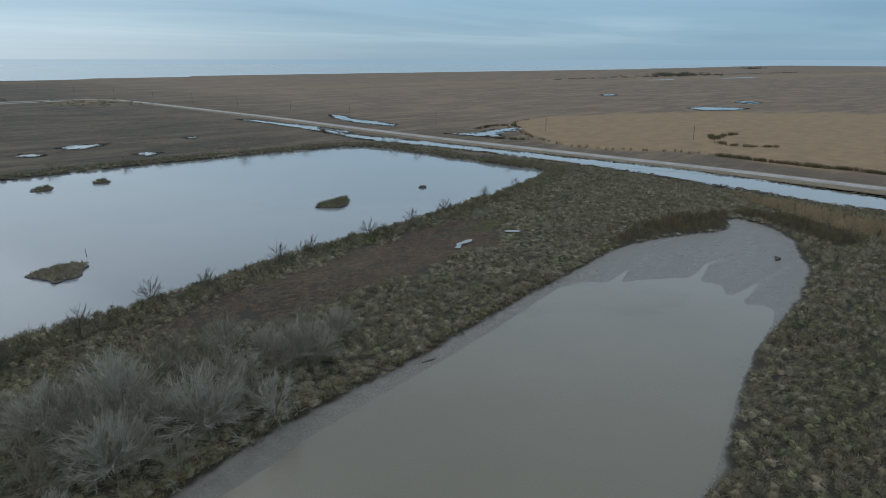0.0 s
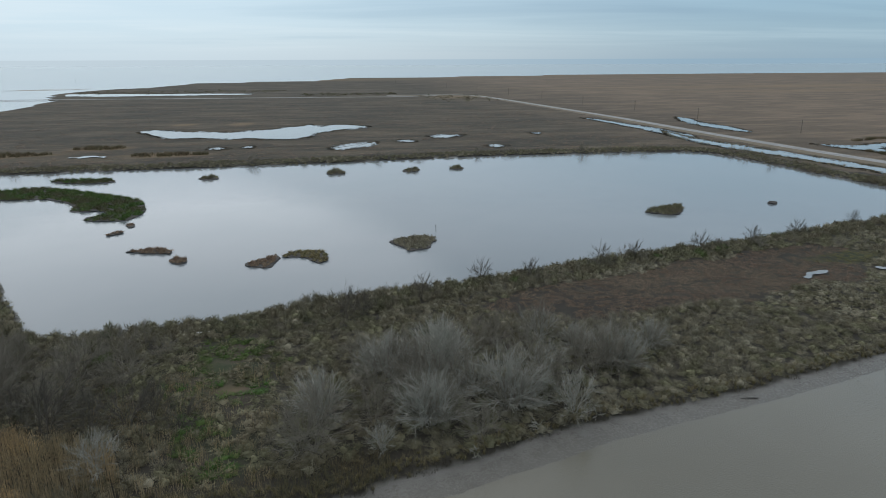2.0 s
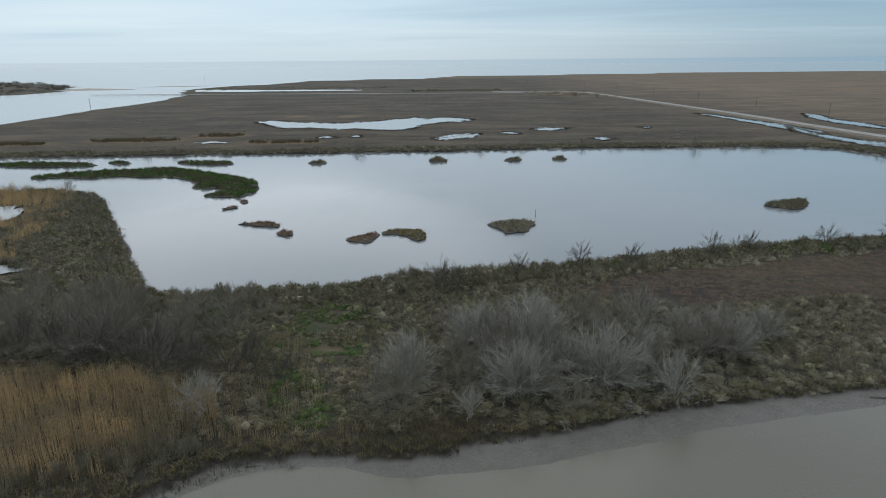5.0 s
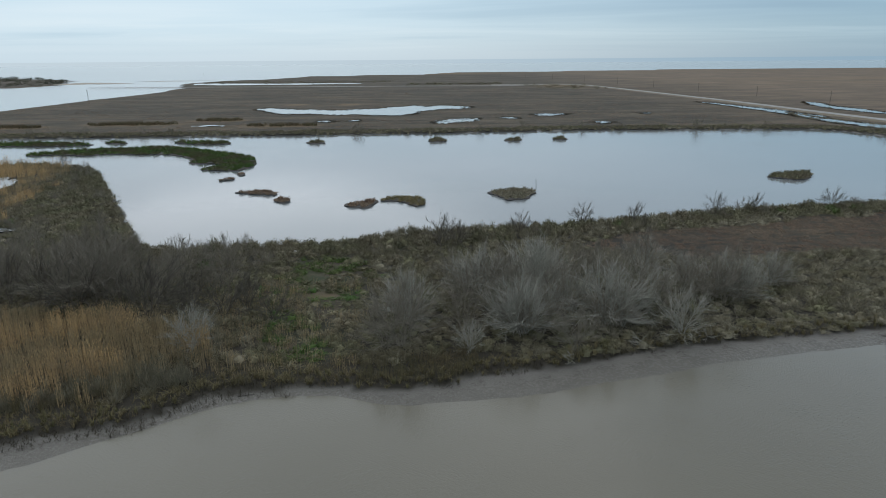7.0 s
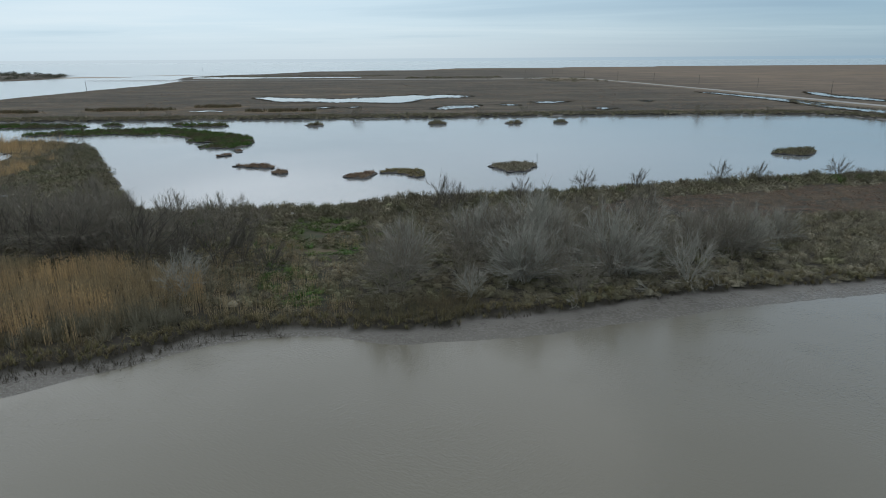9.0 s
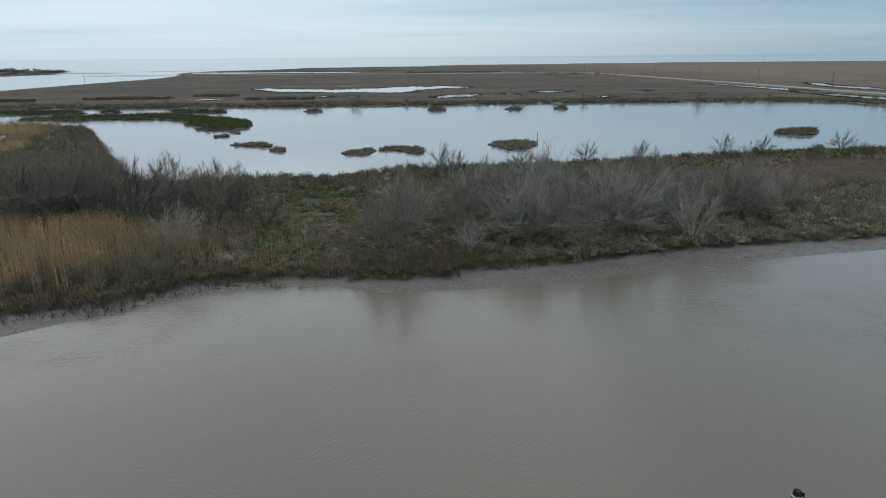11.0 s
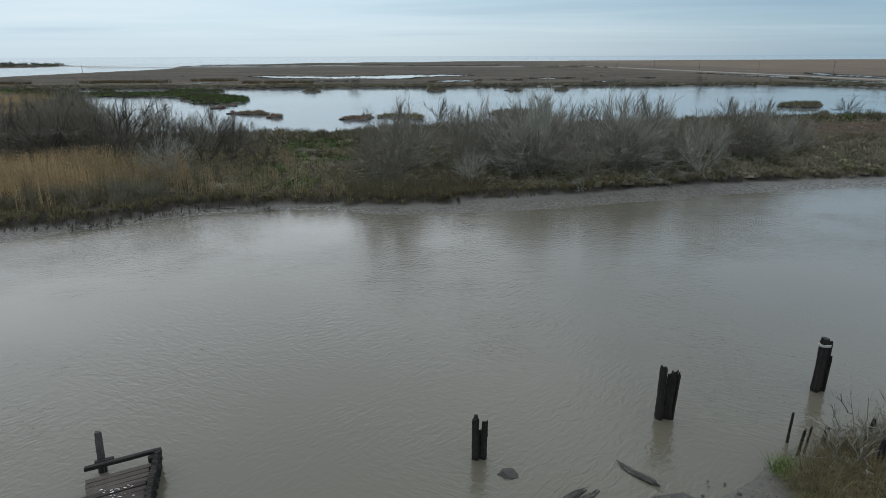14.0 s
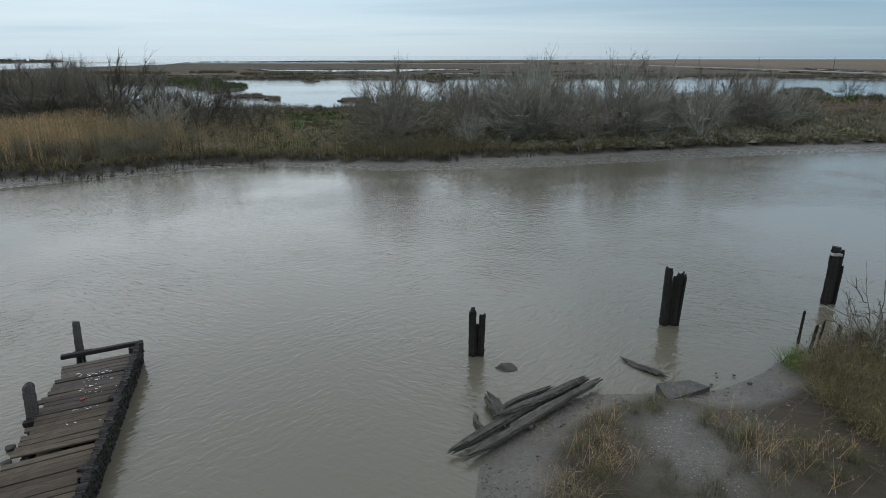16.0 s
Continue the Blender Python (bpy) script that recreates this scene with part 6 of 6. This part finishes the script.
# crumbs of shell, wood and mud on the wet flat
sx, sy = rng.uniform(0.6, 11.5, 7000), rng.uniform(8.6, 17.0, 7000)
m = (sdist(sx, sy, RIVER) < 0.6) & (sdist(sx, sy, WET) > 0.1) & (vnoise(sx, sy, 0.8, 79) > 0.30)
s = rng.uniform(0.02, 0.10, m.sum()) * rng.uniform(0.3, 1.0, m.sum())
M_CRUMB = plant_material("mud_crumbs", [(0.022, 0.020, 0.017), (0.20, 0.185, 0.165), (0.055, 0.05, 0.042)], 1.5, 0.7)
scatter("mud_crumbs", [(pv, pf)], sx[m], sy[m], s, s, M_CRUMB, "small crumbs of mud, wood and shell on the wet flat", "crumbs", sink=0.0, seed=38)
n = 1000
gx, gy = rng.uniform(8.4, 16.5, n), rng.uniform(9.6, 18.0, n)
m = (sdist(gx, gy, RIVER) > 0.1) & (gy > 13.9 - 2.0 * (gx - 9.3)) & (gx > 9.2) & (np.hypot(gx - 8.9, gy - 15.0) > 1.5)
gx, gy = gx[m], gy[m]
pick = rng.uniform(0, 1, len(gx)) < 0.68
scatter("rank_grass", [grass_shape(60, s, 0.7, 0.008) for s in (95, 96, 97)], gx[pick], gy[pick], rng.uniform(1.0, 1.5, pick.sum()), rng.uniform(0.45, 1.1, pick.sum()), M_GRASS, "tall rank grass on the near bank", "grass", seed=33)
scatter("straw_reeds", [reed_shape(20, s, 0.26, 0.35, True, 0.012) for s in (98, 99)], gx[~pick], gy[~pick], rng.uniform(1.0, 1.3, (~pick).sum()), rng.uniform(0.6, 1.3, (~pick).sum()), M_DEAD, "straw-coloured reeds in the rank grass of the near bank", "reeds", seed=34)
gx, gy = 10.6 + rng.normal(0, 0.22, 9), 16.35 + rng.normal(0, 0.22, 9)
M_BRIGHT = plant_material("bright_green_blades", [(0.13, 0.20, 0.05), (0.16, 0.22, 0.07), (0.11, 0.16, 0.05)])
scatter("green_reeds", [reed_shape(30, s, 0.25, 0.25, False, 0.016) for s in (101, 102)], gx, gy, np.full(9, 1.0), rng.uniform(0.6, 1.0, 9), M_BRIGHT, "fresh green reeds at the tip of the bank", "reeds", seed=35)
for seed, x, y, h in ((231, 12.9, 16.4, 2.8), (232, 12.1, 16.0, 2.1), (233, 14.2, 16.6, 2.8)):
    ob = make_tree(seed, h, 3, 1.0, M_GREY_BARK, M_PALE_BARK, "tangled leafless grey bush over the near bank", "bare bushes of the near bank", 2, 0.75)
    ob.name = "bare_bush"
    ob["category"] = "bush"
    ob.matrix_basis = pose(x, y, 0.35, 0, 0, seed * 50)
for seed, x, y, h in ((241, 22, 61.2, 2.0), (242, 13.5, 57.9, 1.6), (243, 29.5, 63.0, 1.6)):
    ob = make_tree(seed, h, 3, 1.1, M_PALE_BARK, M_PALE_BARK, "fallen bleached branches at the foot of the bank", "fallen branches", 1, 1.0, 0.0)
    ob.name = "fallen_branch"
    ob["category"] = "branch"
    ob.matrix_basis = pose(x, y, 0.55, 55, 0, seed * 31)
bm = box_bm(2.0, 0.42, 0.10, 0.015, 0.03, 90)
board = part("board", bm, M_ROPE)
board.matrix_basis = pose(-22.6, 95.2, float(land_height(np.array([-22.6]), np.array([95.2]))[0][0]) + 0.42, 0, 4, 8)
tagged(board, "pale weathered board lying on brush near the pond", "board")
lay_log((49.6, 64.0), (51.6, 63.6), 0.14, 0.12, 68, "forked driftwood stranded on the mud bank")
lay_log((138.0, 52.0), (140.4, 52.6), 0.32, 0.35, 70, "dark wooden wreckage stranded on the tidal mud")
lay_log((138.8, 51.6), (139.8, 53.2), 0.24, 0.5, 71, "dark wooden wreckage stranded on the tidal mud")
lay_log((-19.0, 51.9), (-17.8, 52.2), 0.08, 0.15, 69, "dark driftwood stranded at the foot of the bank")


# ---- poles and far things ----
def utility_pole(x, y, h):
    ob = thing("utility_pole", pose(x, y, 0.5, 0, 0, 20), "plain wooden utility pole in the open marsh", "pole", "utility poles along the road")
    part("shaft", stake_bm(0.17, h, -0.6, int(x), 10, 0.01, (0, 0), 0.7), M_POLE, ob)
    p = part("crossarm", box_bm(1.9, 0.11, 0.12, 0.01), M_POLE, ob)
    p.matrix_basis = pose(0, 0.14, h - 0.55)
    for dx in (-0.8, 0.0, 0.8):
        bm = bmesh.new()
        bmesh.ops.create_cone(bm, cap_ends=True, segments=8, radius1=0.05, radius2=0.03, depth=0.14)
        part("insulator", bm, M_ROPE, ob).matrix_basis = pose(dx, 0.14, h - 0.40)
    return ob


for x, y in ((320, 173), (291, 252), (265, 325), (257, 420), (247, 499), (231, 574), (223, 672), (208, 755), (190, 850), (165, 950), (140, 1060), (110, 1180), (342, 90)):
    utility_pole(x, y, 7.8)
for x, y, h, r, label in ((-326, 592, 5.0, 0.22, "leaning dark channel marker post in the estuary"), (23.5, 151.5, 1.7, 0.06, "thin dark stake with a bird perch in the pond"), (-524, 1429, 6.0, 0.25, "distant channel marker post in the bay")):
    ob = part("marker_post", stake_bm(r, h, -1.5, int(abs(x)), 10, 0.03, (-0.05, 0)), M_OLD_TIMBER)
    ob.matrix_basis = pose(x, y, 0)
    tagged(ob, label, "post")
    cap = part("cap", box_bm(r * 3, r * 3, r * 2, r * 0.2), M_OLD_TIMBER, ob)
    cap.matrix_basis = pose(-0.05 * h, 0, h + r * 0.6)

# scrub on the far spit, and the far wood
g = np.random.default_rng(31)
big = [shrub_shape(8, 42, s, 0.95, 0.34, 0.05) for s in (111, 112, 113)]
x, y = g.uniform(-1150, -515, 1100), g.uniform(730, 1320, 1100)
m = sdist(x, y, SPIT) < -6
x, y = x[m], y[m]
ridge = vnoise(x, y, 60, 52)
scatter("spit_scrub", big, x, y, g.uniform(6, 11, len(x)), 2.0 + 6.0 * ridge * g.uniform(0.4, 1.1, len(x)), M_FAR_TREES, "dark scrub and small trees on a far sand spit", "scrub", seed=40)
x, y = g.normal(1580, 75, 70), g.normal(925, 26, 70)
scatter("far_wood", big, x, y, g.uniform(12, 20, 70), g.uniform(8, 17, 70), M_FAR_TREES, "dark far grove of trees on the marsh horizon", "wood", seed=41)
x, y = g.uniform(1050, 2300, 130), g.normal(905, 14, 130)
scatter("far_hedge", big, x, y, g.uniform(10, 16, 130), g.uniform(2, 5, 130), M_FAR_TREES, "low dark line of far bushes", "hedge", seed=42)
x, y = np.concatenate([g.normal(3000, 40, 14), g.normal(3250, 60, 8)]), np.concatenate([g.normal(1380, 20, 14), g.normal(1480, 20, 8)])
scatter("far_trees", big, x, y, g.uniform(14, 20, 22), g.uniform(9, 18, 22), M_FAR_TREES, "two small far clumps of trees on the skyline", "trees", seed=43)
x, y = np.concatenate([g.uniform(-40, 75, 110), g.uniform(95, 175, 60), g.uniform(-330, -60, 120)]), np.concatenate([g.normal(800, 14, 110), g.uniform(640, 770, 60), g.normal(905, 20, 120)])
scatter("levee_scrub", big, x, y, g.uniform(5, 9, len(x)), g.uniform(1.2, 3.2, len(x)), M_SHRUB, "low scrub along the far levee", "scrub", seed=44)
M_SAND = simple_material("pale_beach_sand", (0.36, 0.32, 0.26), (0.30, 0.27, 0.22), 0.05)
sheet("sand_bar", [(-560, 905), (-520, 895), (-440, 930), (-470, 960), (-540, 985)], 0.03, M_SAND, 8, 3, 12, "low wet sand bar at the spit's tip", "sand")
sheet("sand_bar", [(-480, 1010), (-400, 1020), (-360, 1050), (-430, 1045)], 0.02, M_SAND, 8, 4, 12, "thin sand bar awash in the estuary", "sand")
